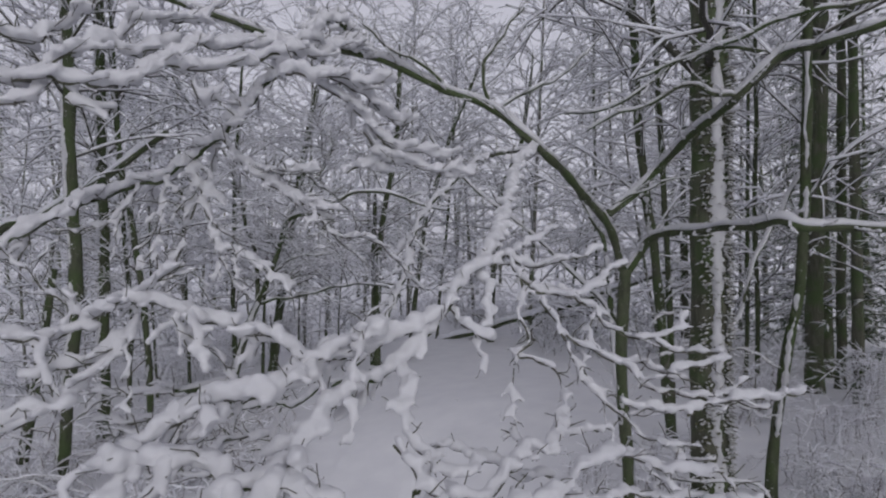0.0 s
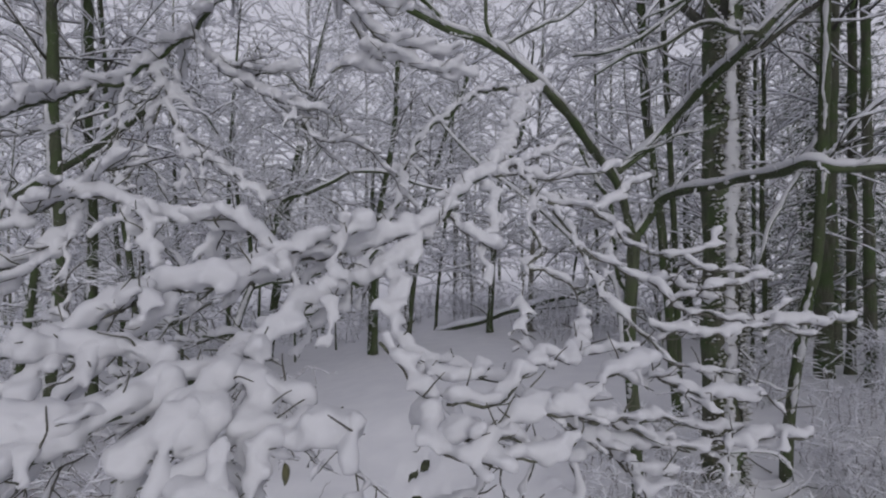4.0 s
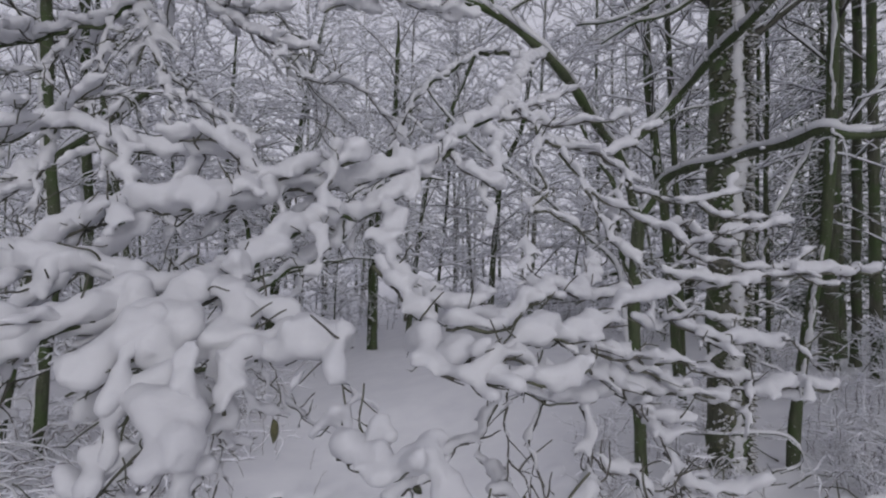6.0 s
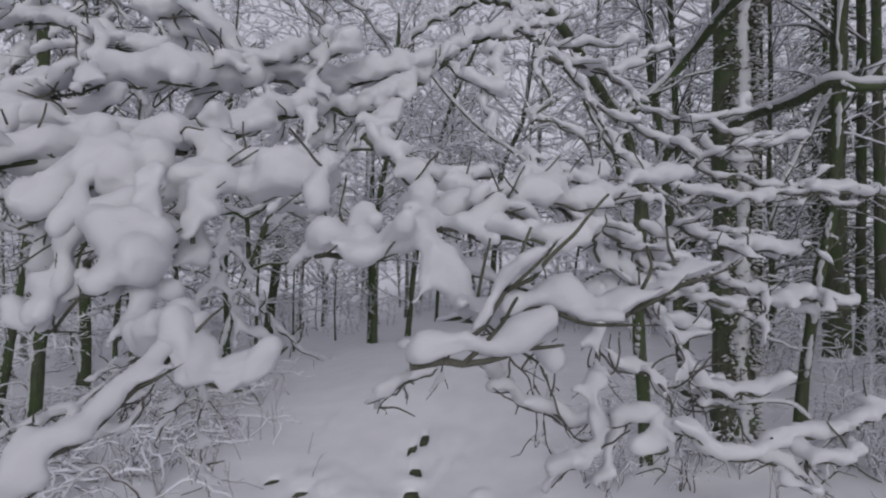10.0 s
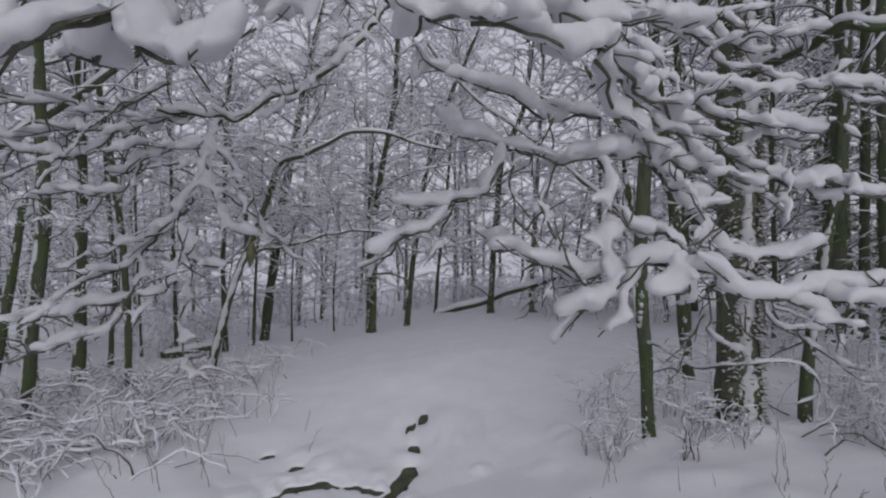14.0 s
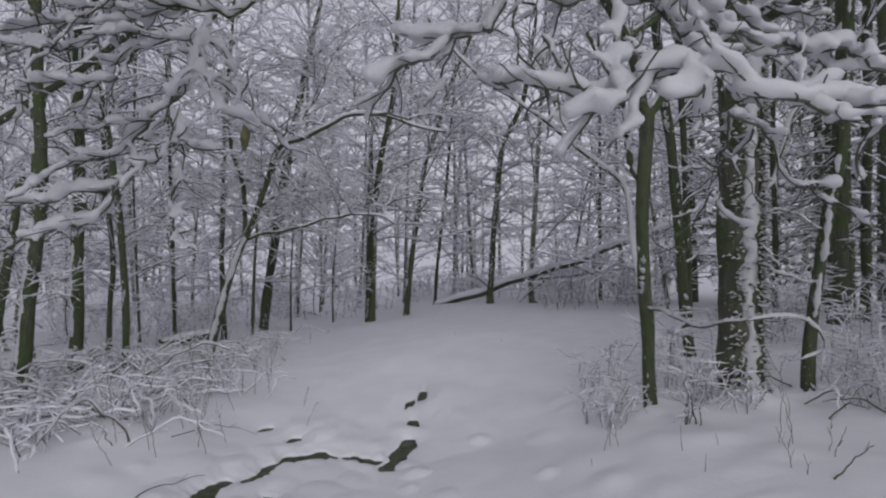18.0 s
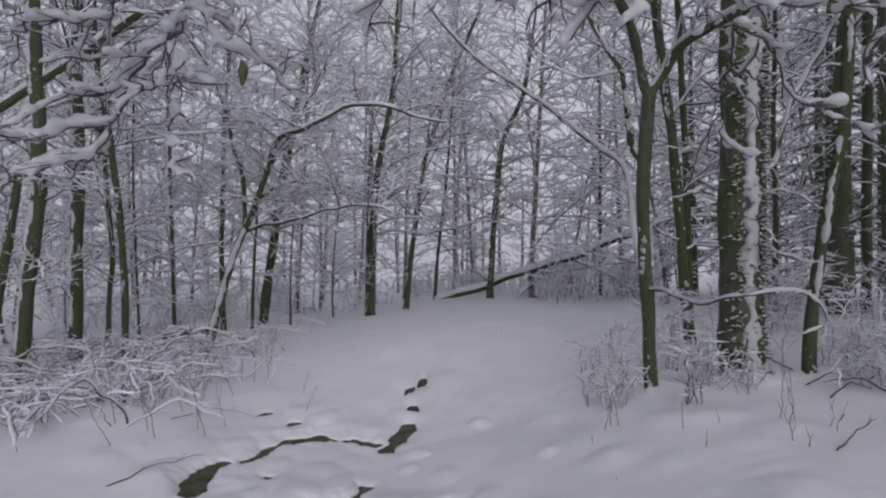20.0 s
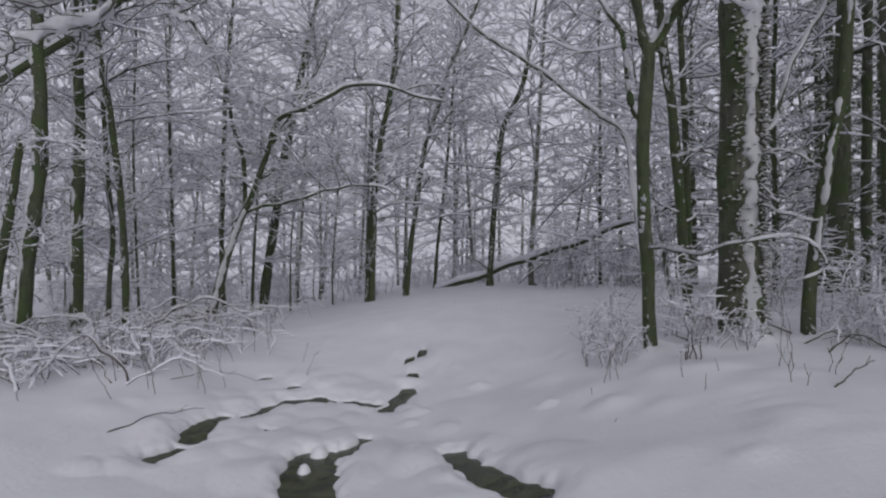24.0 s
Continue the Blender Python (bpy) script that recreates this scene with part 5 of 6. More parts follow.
trace("leaning", "limb", 0.036, 0.012, 0.045, [(-3.783, 12.524, 2.756), (-3.358, 12.815, 3.094), (-2.728, 13.116, 3.209), (-2.062, 13.420, 3.242)])
for k, (kind, r0, r1, depth, pts) in enumerate(SPRAYS["leaning"]):
    ln = rounded(pts, 0.15)
    wood, snow, fine_wood = Solid(), Solid(), Solid()
    rg = np.random.default_rng(900 + k)
    ln = wiggle(ln, rg, 0.03)
    wood.tube(ln, np.linspace(r0, r1, len(ln)), 8)
    snow.cap(ln, np.linspace(r0, r1, len(ln)), depth, 8, rg, 0.2, 0.3)
    limb = part(kind, wood, BARK, lean)
    for m in range(2, len(ln) - 1, 2):
        turn = rg.uniform(0, 6.28)
        out = unit(np.array([math.cos(turn), 0.6 * math.sin(turn), rg.uniform(0.1, 1.0)]))
        snowy_bough(rg, ln[m], out, rg.uniform(0.7, 2.1), fine_wood, snow, 0.032)
    part("snow", snow, SNOW_BRIGHTENED, limb)
    part("twigs", fine_wood, TWIG_FAR, limb)


forest_tree("dead_stub", "broken leaning mossy trunk above the thicket", 0.088, 0.055, [(-6.873, 9.635, 0.253), (-6.691, 9.604, 1.192), (-6.559, 9.583, 1.874), (-6.460, 9.563, 2.471), (-6.404, 9.549, 2.923)], 22, tall=0.5, strip=(WINDWARD, 0.5, 0.024, 0.45), boughs=0)
forest_tree("beech_tree", "dark slim twin trunk with snow on its weather side", 0.098, 0.065, [(-2.116, 17.021, 0.240), (-2.097, 16.957, 2.180), (-2.104, 16.921, 3.266), (-2.079, 16.887, 4.275)], 23, tall=6, low=2.0, boughs=14, reach=2.0, strip=(WINDWARD, 0.5, 0.03, 0.5), twiggy=4)
forest_tree("beech_tree", "dark slim twin trunk with snow on its weather side", 0.090, 0.065, [(-1.985, 16.723, 0.209), (-1.965, 16.668, 1.854), (-1.913, 16.618, 3.378), (-1.738, 16.578, 4.597), (-1.561, 16.549, 5.512), (-1.386, 16.510, 6.732), (-1.319, 16.459, 8.256)], 24, tall=9, low=2.2, boughs=20, reach=2.2, strip=((0.8, -0.6), 0.5, 0.03, 0.4), twiggy=5)
forest_tree("beech_tree", "thin dark curving trunk behind the clearing", 0.077, 0.049, [(-1.106, 17.227, 0.284), (-0.958, 17.180, 1.730), (-0.747, 17.129, 3.302), (-0.597, 17.093, 4.403), (-0.243, 17.059, 5.505), (0.142, 17.019, 6.764), (0.607, 16.985, 7.866)], 25, tall=9, low=2.0, boughs=20, reach=2.0, strip=(WINDWARD, 0.5, 0.03, 0.4), twiggy=5)
forest_tree("beech_tree", "dark bent trunk behind the clearing", 0.098, 0.065, [(1.358, 18.722, 0.954), (1.418, 18.677, 2.326), (1.546, 18.632, 3.697), (1.708, 18.581, 5.240), (2.299, 18.540, 6.615), (2.547, 18.490, 8.159)], 26, tall=9, low=2.2, boughs=20, reach=2.2, strip=(WINDWARD, 0.5, 0.03, 0.4), twiggy=5)
forest_tree("beech_tree", "thin straight dark trunk behind the clearing", 0.069, 0.049, [(-5.804, 16.201, 0.106), (-5.859, 16.144, 1.802), (-5.811, 16.085, 3.573), (-5.792, 16.026, 5.344), (-5.656, 15.968, 7.116)], 27, tall=10, low=2.0, boughs=20, reach=2.0, twiggy=5)
forest_tree("beech_tree", "stout grey trunk deeper in the wood", 0.139, 0.114, [(-5.342, 18.203, 0.163), (-5.215, 18.168, 1.247), (-5.054, 18.135, 2.248), (-4.832, 18.081, 3.915), (-4.509, 18.028, 5.583)], 28, tall=11, low=2.6, boughs=20, reach=2.4, strip=((0.7, -0.7), 0.5, 0.03, 0.4), twiggy=5)
forest_tree("young_beech", "thin straight dark stem behind the clearing", 0.049, 0.032, [(-5.364, 17.203, 0.131), (-5.325, 17.156, 1.545), (-5.255, 17.115, 2.802)], 29, tall=7, low=1.5, boughs=14, reach=1.6, twiggy=3)
forest_tree("sapling", "very thin upright sapling at the clearing's edge", 0.032, 0.016, [(-4.441, 17.720, -0.180), (-4.448, 17.683, 0.921), (-4.421, 17.651, 1.892), (-4.332, 17.609, 3.187)], 30, tall=4, low=0.8, boughs=10, reach=1.0)
forest_tree("sapling", "very thin upright sapling at the clearing's edge", 0.032, 0.016, [(-3.592, 19.733, -0.347), (-3.636, 19.690, 0.918), (-3.536, 19.642, 2.366), (-3.436, 19.601, 3.633)], 31, tall=4.5, low=0.8, boughs=10, reach=1.0)
forest_tree("young_beech", "thin straight dark stem behind the clearing", 0.045, 0.032, [(-6.857, 15.700, -0.087), (-6.896, 15.642, 1.626), (-6.965, 15.580, 3.482), (-7.033, 15.522, 5.195)], 32, tall=8, low=1.2, boughs=16, reach=1.6, twiggy=3)
forest_tree("beech_tree", "thin dark trunk far behind the clearing", 0.057, 0.045, [(5.182, 20.653, 3.827), (5.167, 20.570, 6.302), (5.112, 20.481, 8.968), (5.136, 20.405, 11.252)], 33, tall=11, low=2.0, boughs=20, reach=2.2)
forest_tree("young_beech", "thin slanting dark stem behind the clearing", 0.049, 0.032, [(4.667, 22.739, 1.170), (4.928, 22.678, 3.057), (5.232, 22.624, 4.734), (5.645, 22.592, 5.784)], 34, tall=8, low=1.2, boughs=16, reach=1.8, twiggy=4)
forest_tree("young_beech", "thin dark stem among snowy twigs", 0.057, 0.041, [(-0.360, 20.725, 0.555), (-0.255, 20.675, 2.079), (-0.003, 20.600, 4.365), (0.174, 20.525, 6.651)], 35, tall=9, low=1.5, boughs=18, reach=1.8)
forest_tree("young_oak", "thin dark stem behind the old tree", 0.049, 0.036, [(6.106, 11.769, 0.383), (6.117, 11.713, 2.058), (6.063, 11.650, 3.943), (6.092, 11.580, 6.037), (6.058, 11.510, 8.131)], 36, tall=9, low=1.2, boughs=18, reach=1.4)
forest_tree("young_oak", "thin dark stem behind the old tree", 0.045, 0.036, [(6.374, 12.781, 0.095), (6.420, 12.720, 1.923), (6.428, 12.644, 4.208), (6.437, 12.568, 6.493)], 37, tall=9, low=1.2, boughs=18, reach=1.4)
forest_tree("young_beech", "thin dark stem among snowy twigs", 0.057, 0.045, [(-7.375, 13.688, 0.112), (-7.343, 13.662, 0.917), (-7.285, 13.637, 1.660), (-7.418, 13.587, 3.144), (-7.554, 13.524, 4.999)], 38, tall=9, low=1.4, boughs=18, reach=1.6)
forest_tree("young_beech", "thin dark stem among snowy twigs", 0.032, 0.024, [(-7.239, 14.685, 0.247), (-7.317, 14.627, 1.979), (-7.382, 14.564, 3.845), (-7.342, 14.493, 5.978)], 39, tall=9, low=1.4, boughs=18, reach=1.6)

# long bare trunk leaning across behind the mossy beech
leaning_line = [(-8.74, 9.60, 1.60), (-7.27, 9.30, 3.42), (-6.54, 9.20, 3.69), (-5.79, 9.10, 4.05), (-5.06, 9.00, 4.43), (-4.26, 8.90, 5.00)]
tilted = thing("slanting_tree", (-9.9, 9.8, floor_z(-9.9, 9.8)), "dark bare trunk slanting through the wood under a snow ridge", "tree", "trees of the wood")
rg = np.random.default_rng(79)
ln = wiggle(rounded([np.array([-9.9, 9.8, floor_z(-9.9, 9.8) - 0.1])] + [np.array(q) for q in leaning_line], 0.12), rg, 0.03)
lw, lsn = Solid(), Solid()
lw.tube(ln, np.linspace(0.10, 0.045, len(ln)), 10)
lsn.cap(ln, np.linspace(0.10, 0.045, len(ln)), 0.10, 8, rg, 0.05, 0.3, blunt=True)
trunk = part("trunk", lw, BARK, tilted)
part("snow", lsn, SNOW_BRIGHTENED, trunk)
lw, lsn = Solid(), Solid()
for m in range(len(ln) // 2, len(ln) - 2, 5):
    turn = rg.uniform(0, 6.28)
    snowy_bough(rg, ln[m], unit(np.array([math.cos(turn), math.sin(turn), rg.uniform(-0.2, 0.8)])), rg.uniform(0.6, 1.3), lw, lsn, 0.03)
limb = part("crown", lw, TWIG_FAR, tilted)
part("snow", lsn, SNOW_BRIGHTENED, limb)

# snow-topped ivy leaves and snags on the old trunk
old_line = np.array([(2.843, 6.396, 0.332), (2.806, 6.309, 1.436), (2.780, 6.223, 2.489), (2.760, 6.139, 3.523), (2.721, 5.988, 5.020)])
ivy, rime = Solid(), Solid()
rg = np.random.default_rng(77)
for k in range(1500):
    z = 0.30 + 5.6 * rg.random()
    strip = rg.random() < 0.72
    az = -1.55 + rg.choice([-1, 1, 1]) * rg.normal(0.55, 0.16) if strip else rg.uniform(-math.pi, 0.0)
    d = np.array([math.cos(az), math.sin(az), 0.0])
    a = np.array([np.interp(z, old_line[:, 2], old_line[:, 0]), np.interp(z, old_line[:, 2], old_line[:, 1]), z]) + d * np.interp(z, [0.3, 0.7, 4.0], [0.245, 0.215, 0.200])
    w = np.array([-d[1], d[0], 0])
    lean = unit(d * rg.uniform(0.3, 0.9) + w * rg.choice([-1, 1]) * rg.uniform(0.2, 1.0) + np.array([0, 0, rg.uniform(-0.5, 0.2)]))
    b = a + lean * rg.uniform(0.03, 0.085)
    if not strip or abs(az + 1.55) > 0.4:
        ivy.clot(a - d * 0.01, b, rg.uniform(0.012, 0.026), 0.006)
    if strip or rg.random() < 0.15:
        up = np.array([0, 0, 0.006])
        rime.clot(a - d * 0.01 + up, b + up, rg.uniform(0.010, 0.020), rg.uniform(0.010, 0.024))
leaves = part("ivy", ivy, LEAF, big)
part("snow", rime, SNOW, leaves)

# fallen trunk propped across the far side of the clearing
fallen = [(0.316, 20.030, 0.520), (1.905, 18.722, 1.078), (3.417, 17.712, 1.651), (4.258, 17.205, 2.015), (5.073, 16.701, 2.311)]
log = thing("fallen_tree", (fallen[0][0], fallen[0][1], floor_z(fallen[0][0], fallen[0][1])), "fallen dark trunk propped up at one end and lined with snow", "log")
rg = np.random.default_rng(78)
ln = rounded([np.array(fallen[0]) + np.array([-0.7, 0.6, -0.25])] + [np.array(q) for q in fallen] + [np.array(fallen[-1]) + np.array([1.6, -0.5, 0.6])], 0.15)
lw, lsn = Solid(), Solid()
ln = wiggle(ln, rg, 0.045)
lw.tube(ln, np.linspace(0.072, 0.04, len(ln)), 10)
lsn.cap(ln + np.array([0, 0, 0.03]), np.linspace(0.07, 0.04, len(ln)), 0.16, 9, rg, 0.05, 0.28, blunt=True)
trunk = part("trunk", lw, BARK, log)
part("snow", lsn, SNOW_BRIGHTENED, trunk)
for way in ([(2.602, 18.220, 1.264), (3.499, 18.123, 1.335), (4.390, 17.724, 1.495), (5.282, 17.226, 1.614)], [(2.886, 18.224, 1.199), (2.507, 18.130, 0.931), (2.144, 18.139, 0.581)], [(3.579, 17.712, 1.684), (4.179, 17.525, 1.425), (4.764, 17.338, 1.140)], [(1.422, 19.124, 0.901), (1.070, 19.112, 1.214), (0.715, 19.003, 1.385)]):
    bw, bs = Solid(), Solid()
    bl = rounded(way, 0.12)
    bw.tube(bl, np.linspace(0.035, 0.012, len(bl)), 6)
    bs.cap(bl, np.linspace(0.035, 0.012, len(bl)), 0.04, 6, rg, 0.2, 0.3)
    br = part("branch", bw, BARK, log)
    part("snow", bs, SNOW_BRIGHTENED, br)
rest = [(-6.923, 15.051, 0.262), (-6.311, 15.253, 0.342), (-5.651, 15.453, 0.481)]
small_log = thing("fallen_log", (rest[0][0], rest[0][1], floor_z(rest[0][0], rest[0][1])), "short fallen trunk half buried in snow among the trees", "log")
ln = rounded([np.array([x, y, floor_z(x, y) + 0.05 + 0.1 * k]) for k, (x, y, _) in enumerate(rest)], 0.12)
lw, lsn = Solid(), Solid()
lw.tube(ln, np.linspace(0.11, 0.08, len(ln)), 9)
lsn.cap(ln, np.linspace(0.10, 0.07, len(ln)), 0.13, 8, rg, 0.1, 0.3, blunt=True)
trunk = part("trunk", lw, BARK, small_log)
part("snow", lsn, SNOW_BRIGHTENED, trunk)
snowy_branch(big, "leaning_stem", 0.028, 0.014, 0.05, [(4.001, 6.530, 4.049), (3.758, 6.491, 3.660), (3.467, 6.404, 3.203), (3.287, 6.364, 2.858), (3.153, 6.328, 2.437), (2.967, 6.183, 2.242)], 890, False, 0.3, 0.2)
for k, way in enumerate(([(2.904, 6.088, 2.081), (3.078, 5.989, 2.082), (3.244, 5.894, 1.955)], [(2.881, 6.103, 1.618), (2.999, 5.907, 1.508), (3.185, 5.811, 1.442)], [(2.880, 6.097, 1.782), (3.005, 6.002, 1.668), (3.097, 5.901, 1.706)], [(2.451, 6.085, 2.062), (2.295, 5.983, 2.093), (2.129, 5.883, 2.047)], [(2.490, 6.073, 2.448), (2.293, 5.970, 2.471), (2.077, 5.871, 2.418)])):
    snowy_branch(big, "snag", 0.012, 0.005, 0.035, way, 860 + k, False, 0.08, 0.3)


# ---- shrubs ----
def shrub(name, label, x, y, wide, tall, stems, seed, depth=0.022, arch=0.5, twiggy=3, group="snowy undergrowth", mat=None, thick=0.004):
    rng = np.random.default_rng(seed)
    z = floor_z(x, y)
    ob = thing(name, (x, y, z), label, "shrub", group)
    wood, snow = Solid(), Solid()
    for k in range(stems):
        az = rng.uniform(0, 6.28)
        out = wide * rng.uniform(0.25, 1.0)
        up = tall * rng.uniform(0.5, 1.0)
        a = np.array([x + rng.normal(0, wide * 0.25), y + rng.normal(0, wide * 0.25), 0.0])
        a[2] = floor_z(a[0], a[1]) - 0.03
        h = np.array([math.cos(az), math.sin(az), 0.0])
        m = a + h * out * 0.45 + np.array([rng.uniform(-0.1, 0.1), rng.uniform(-0.1, 0.1), up * 0.85])
        b = a + h * out + np.array([0, 0, up * (1 - arch * rng.uniform(0.2, 1.4))])
        ln = wiggle(rounded([a, (a + m) / 2 + np.array([0, 0, 0.1 * up]), m, b], 0.06), rng, 0.012)
        wood.tube(ln, np.linspace(thick, thick * 0.4, len(ln)), 4)
        snow.cap(ln, thick * 0.7, depth, 5, rng, 0.35, 0.09)
        t = tangents(ln)
        for q in range(2, len(ln) - 1, max(1, 5 - twiggy)):
            e = unit(t[q] * 0.6 + rng.uniform(-1, 1, 3))
            e[2] = abs(e[2]) * 0.5 + rng.uniform(-0.2, 0.2)
            s1 = ln[q] + e * rng.uniform(0.05, 0.22) * tall / 0.6
            if s1[2] < floor_z(s1[0], s1[1]):
                continue
            wood.spike(ln[q], s1, thick * 0.5)
            if rng.random() < 0.7:
                snow.cap(rounded([ln[q], s1], 0.05), thick * 0.4, depth * 0.75, 5, rng, 0.1, 0.06)
            for _ in range(2):
                s2 = s1 + unit(e + rng.uniform(-0.9, 0.9, 3)) * 0.08
                mid = ln[q] + (s1 - ln[q]) * rng.uniform(0.4, 0.9)
                wood.spike(mid, s2, thick * 0.35)
                if rng.random() < 0.6:
                    snow.clot(mid, s2, depth * 0.35, depth * 0.5)
    stem = part("stems", wood, mat or STALK, ob)
    part("snow", snow, SNOW_BRIGHTENED, stem)
    return ob


rg = np.random.default_rng(5)
k = 0
THICKETS = [(-3.3, 6.2, 0.9, 0.42, 34), (-4.1, 6.0, 0.9, 0.5, 34), (-4.9, 6.4, 0.9, 0.5, 34), (-3.0, 7.0, 0.8, 0.5, 30), (-3.9, 7.1, 1.0, 0.6, 34), (-5.0, 7.5, 1.0, 0.6, 34), (-5.9, 7.0, 1.0, 0.6, 30)]
THICKETS += [(-2.9, 8.2, 0.7, 0.5, 26), (-3.7, 8.4, 0.9, 0.6, 30), (-4.7, 8.8, 1.0, 0.6, 30), (-5.9, 8.6, 1.0, 0.7, 30), (-3.6, 9.8, 0.9, 0.6, 28), (-4.9, 10.2, 1.0, 0.7, 28), (-6.3, 10.2, 1.0, 0.7, 28),
                       (-3.5, 11.4, 0.9, 0.6, 24), (-4.9, 12.0, 1.0, 0.7, 26), (-6.4, 12.0, 1.0, 0.7, 26), (-7.4, 9.0, 1.0, 0.7, 26), (-4.0, 13.6, 1.0, 0.6, 24), (-5.6, 5.6, 0.8, 0.45, 26)]
for bx, by, w, h, n in THICKETS:
    shrub("bramble_thicket", "tangled bramble stems bent down under snow", bx, by, w * 1.3, h * 0.9, int(n * 0.42), 300 + k, 0.022, 0.5, 2, thick=0.005)
    k += 1


def arching_stem(x, y, dx, dy, rise, seed, depth=0.03, thick=0.008):
    """A long bramble stem bowed to the ground by its snow."""
    rng = np.random.default_rng(seed)
    z = floor_z(x, y)
    ob = thing("bramble", (x, y, z), "long bramble stem bowed to the ground under snow", "bramble", "bowed bramble stems")
    a = np.array([x, y, z - 0.04])
    b = np.array([x + dx, y + dy, floor_z(x + dx, y + dy) + rise * rng.choice([0.0, 0.5, 1.2]) + rng.uniform(-0.02, 0.1)])
    way = [a, a + (b - a) * 0.35 + np.array([rng.uniform(-0.12, 0.12), rng.uniform(-0.1, 0.1), rise * 0.7]), a + (b - a) * 0.68 + np.array([rng.uniform(-0.12, 0.12), 0, rise * 0.75]), b]
    ln = wiggle(rounded(way, 0.04), rng, 0.024)
    wood, snow, twigs = Solid(), Solid(), Solid()
    wood.tube(ln, np.linspace(thick, thick * 0.4, len(ln)), 6)
    snow.cap(ln, np.linspace(thick, thick * 0.4, len(ln)), depth, 7, rng, 0.25, 0.10)
    t = tangents(ln)
    for q in range(3, len(ln) - 2, 3):
        e = unit(t[q] * 0.5 + rng.uniform(-1, 1, 3) + np.array([0, 0, 0.2]))
        tl = rng.uniform(0.08, 0.3)
        tw = wiggle(rounded([ln[q], ln[q] + e * tl * 0.5, ln[q] + e * tl + np.array([0, 0, -0.1 * tl])], 0.04), rng, 0.006)
        twigs.tube(tw, np.linspace(0.003, 0.0015, len(tw)), 4)
        if rng.random() < 0.75:
            snow.cap(tw, 0.002, depth * 0.5, 5, rng, 0.2, 0.06)
    stem = part("bent_stem", wood, STALK, ob)
    part("snow", snow, SNOW, stem)
    part("twigs", twigs, STALK, stem)


rg2 = np.random.default_rng(6)
for k in range(60):
    x, y = rg2.uniform(-6.4, -2.7), rg2.uniform(5.4, 11.5)
    if x > -3.4 and y < 6.0:
        y += 1.0
    dx = rg2.choice([-1, 1]) * rg2.uniform(0.6, 1.7)
    arching_stem(x, y, dx if x < -3.4 else -abs(dx) * 0.7 + 0.3, rg2.uniform(-0.7, 0.4), rg2.uniform(0.12, 0.5), 330 + k, rg2.uniform(0.018, 0.034), rg2.uniform(0.006, 0.013))
shrub("bush", "bare twiggy bush caked with snow below the old tree", 2.06, 5.66, 0.16, 0.85, 6, 401, 0.019, 0.2, 4, thick=0.006)
shrub("bush", "bare twiggy bush caked with snow beside the forked tree", 1.58, 6.35, 0.40, 0.6, 9, 402, 0.015, 0.3, 4)
shrub("bush", "bare twiggy bush caked with snow beside the forked tree", 1.75, 7.2, 0.5, 0.7, 9, 403, 0.015, 0.3, 4)
shrub("bush", "bare twiggy bush under snow among the stems", 2.35, 6.9, 0.4, 1.1, 8, 404, 0.019, 0.3, 4)
shrub("bush", "bare twiggy bush under snow among the stems", 3.2, 7.4, 0.5, 1.1, 10, 405, 0.019, 0.3, 4)
shrub("bush", "bare twiggy bush under snow among the stems", 4.2, 6.8, 0.6, 0.7, 12, 406, 0.019, 0.6, 4)
shrub("bush", "bare twiggy bush under snow among the stems", 5.0, 7.6, 0.8, 0.9, 14, 407, 0.019, 0.6, 4)
shrub("bush", "bare twiggy bush under snow among the stems", 4.6, 9.0, 0.9, 1.3, 16, 408, 0.018, 0.4, 4)
shrub("bush", "bare twiggy bush under snow among the stems", 6.4, 8.8, 0.9, 1.3, 16, 409, 0.018, 0.4, 4)
shrub("bush", "bare twiggy bush under snow beside the leaning tree", 3.75, 5.9, 0.55, 0.42, 14, 414, 0.018, 0.9, 4)
shrub("bush", "bare twiggy bush under snow beside the leaning tree", 4.3, 6.3, 0.7, 0.6, 16, 415, 0.018, 0.8, 4)
shrub("bush", "low twiggy growth in the snow at the old tree's foot", 2.35, 6.1, 0.3, 0.45, 12, 416, 0.020, 0.5, 4)
shrub("bush", "low twiggy growth in the snow at the old tree's foot", 2.62, 5.9, 0.22, 0.3, 9, 417, 0.020, 0.5, 4)
shrub("bush", "bare twiggy bush caked with snow beside the forked tree", 1.45, 6.0, 0.35, 0.4, 10, 418, 0.017, 0.4, 4)
shrub("bush", "bare twiggy bush at the crest of the clearing", 3.6, 22.5, 0.9, 1.2, 16, 410, 0.028, 0.4, 4)
shrub("bush", "bare twiggy bush at the crest of the clearing", 5.6, 19.0, 0.9, 1.4, 18, 411, 0.028, 0.4, 4)
shrub("bush", "bare twiggy bush at the crest of the clearing", 1.4, 22.5, 1.0, 1.2, 16, 412, 0.028, 0.4, 4)
shrub("bush", "bare twiggy bush at the crest of the clearing", 4.2, 21.0, 1.0, 1.5, 18, 413, 0.028, 0.4, 4)


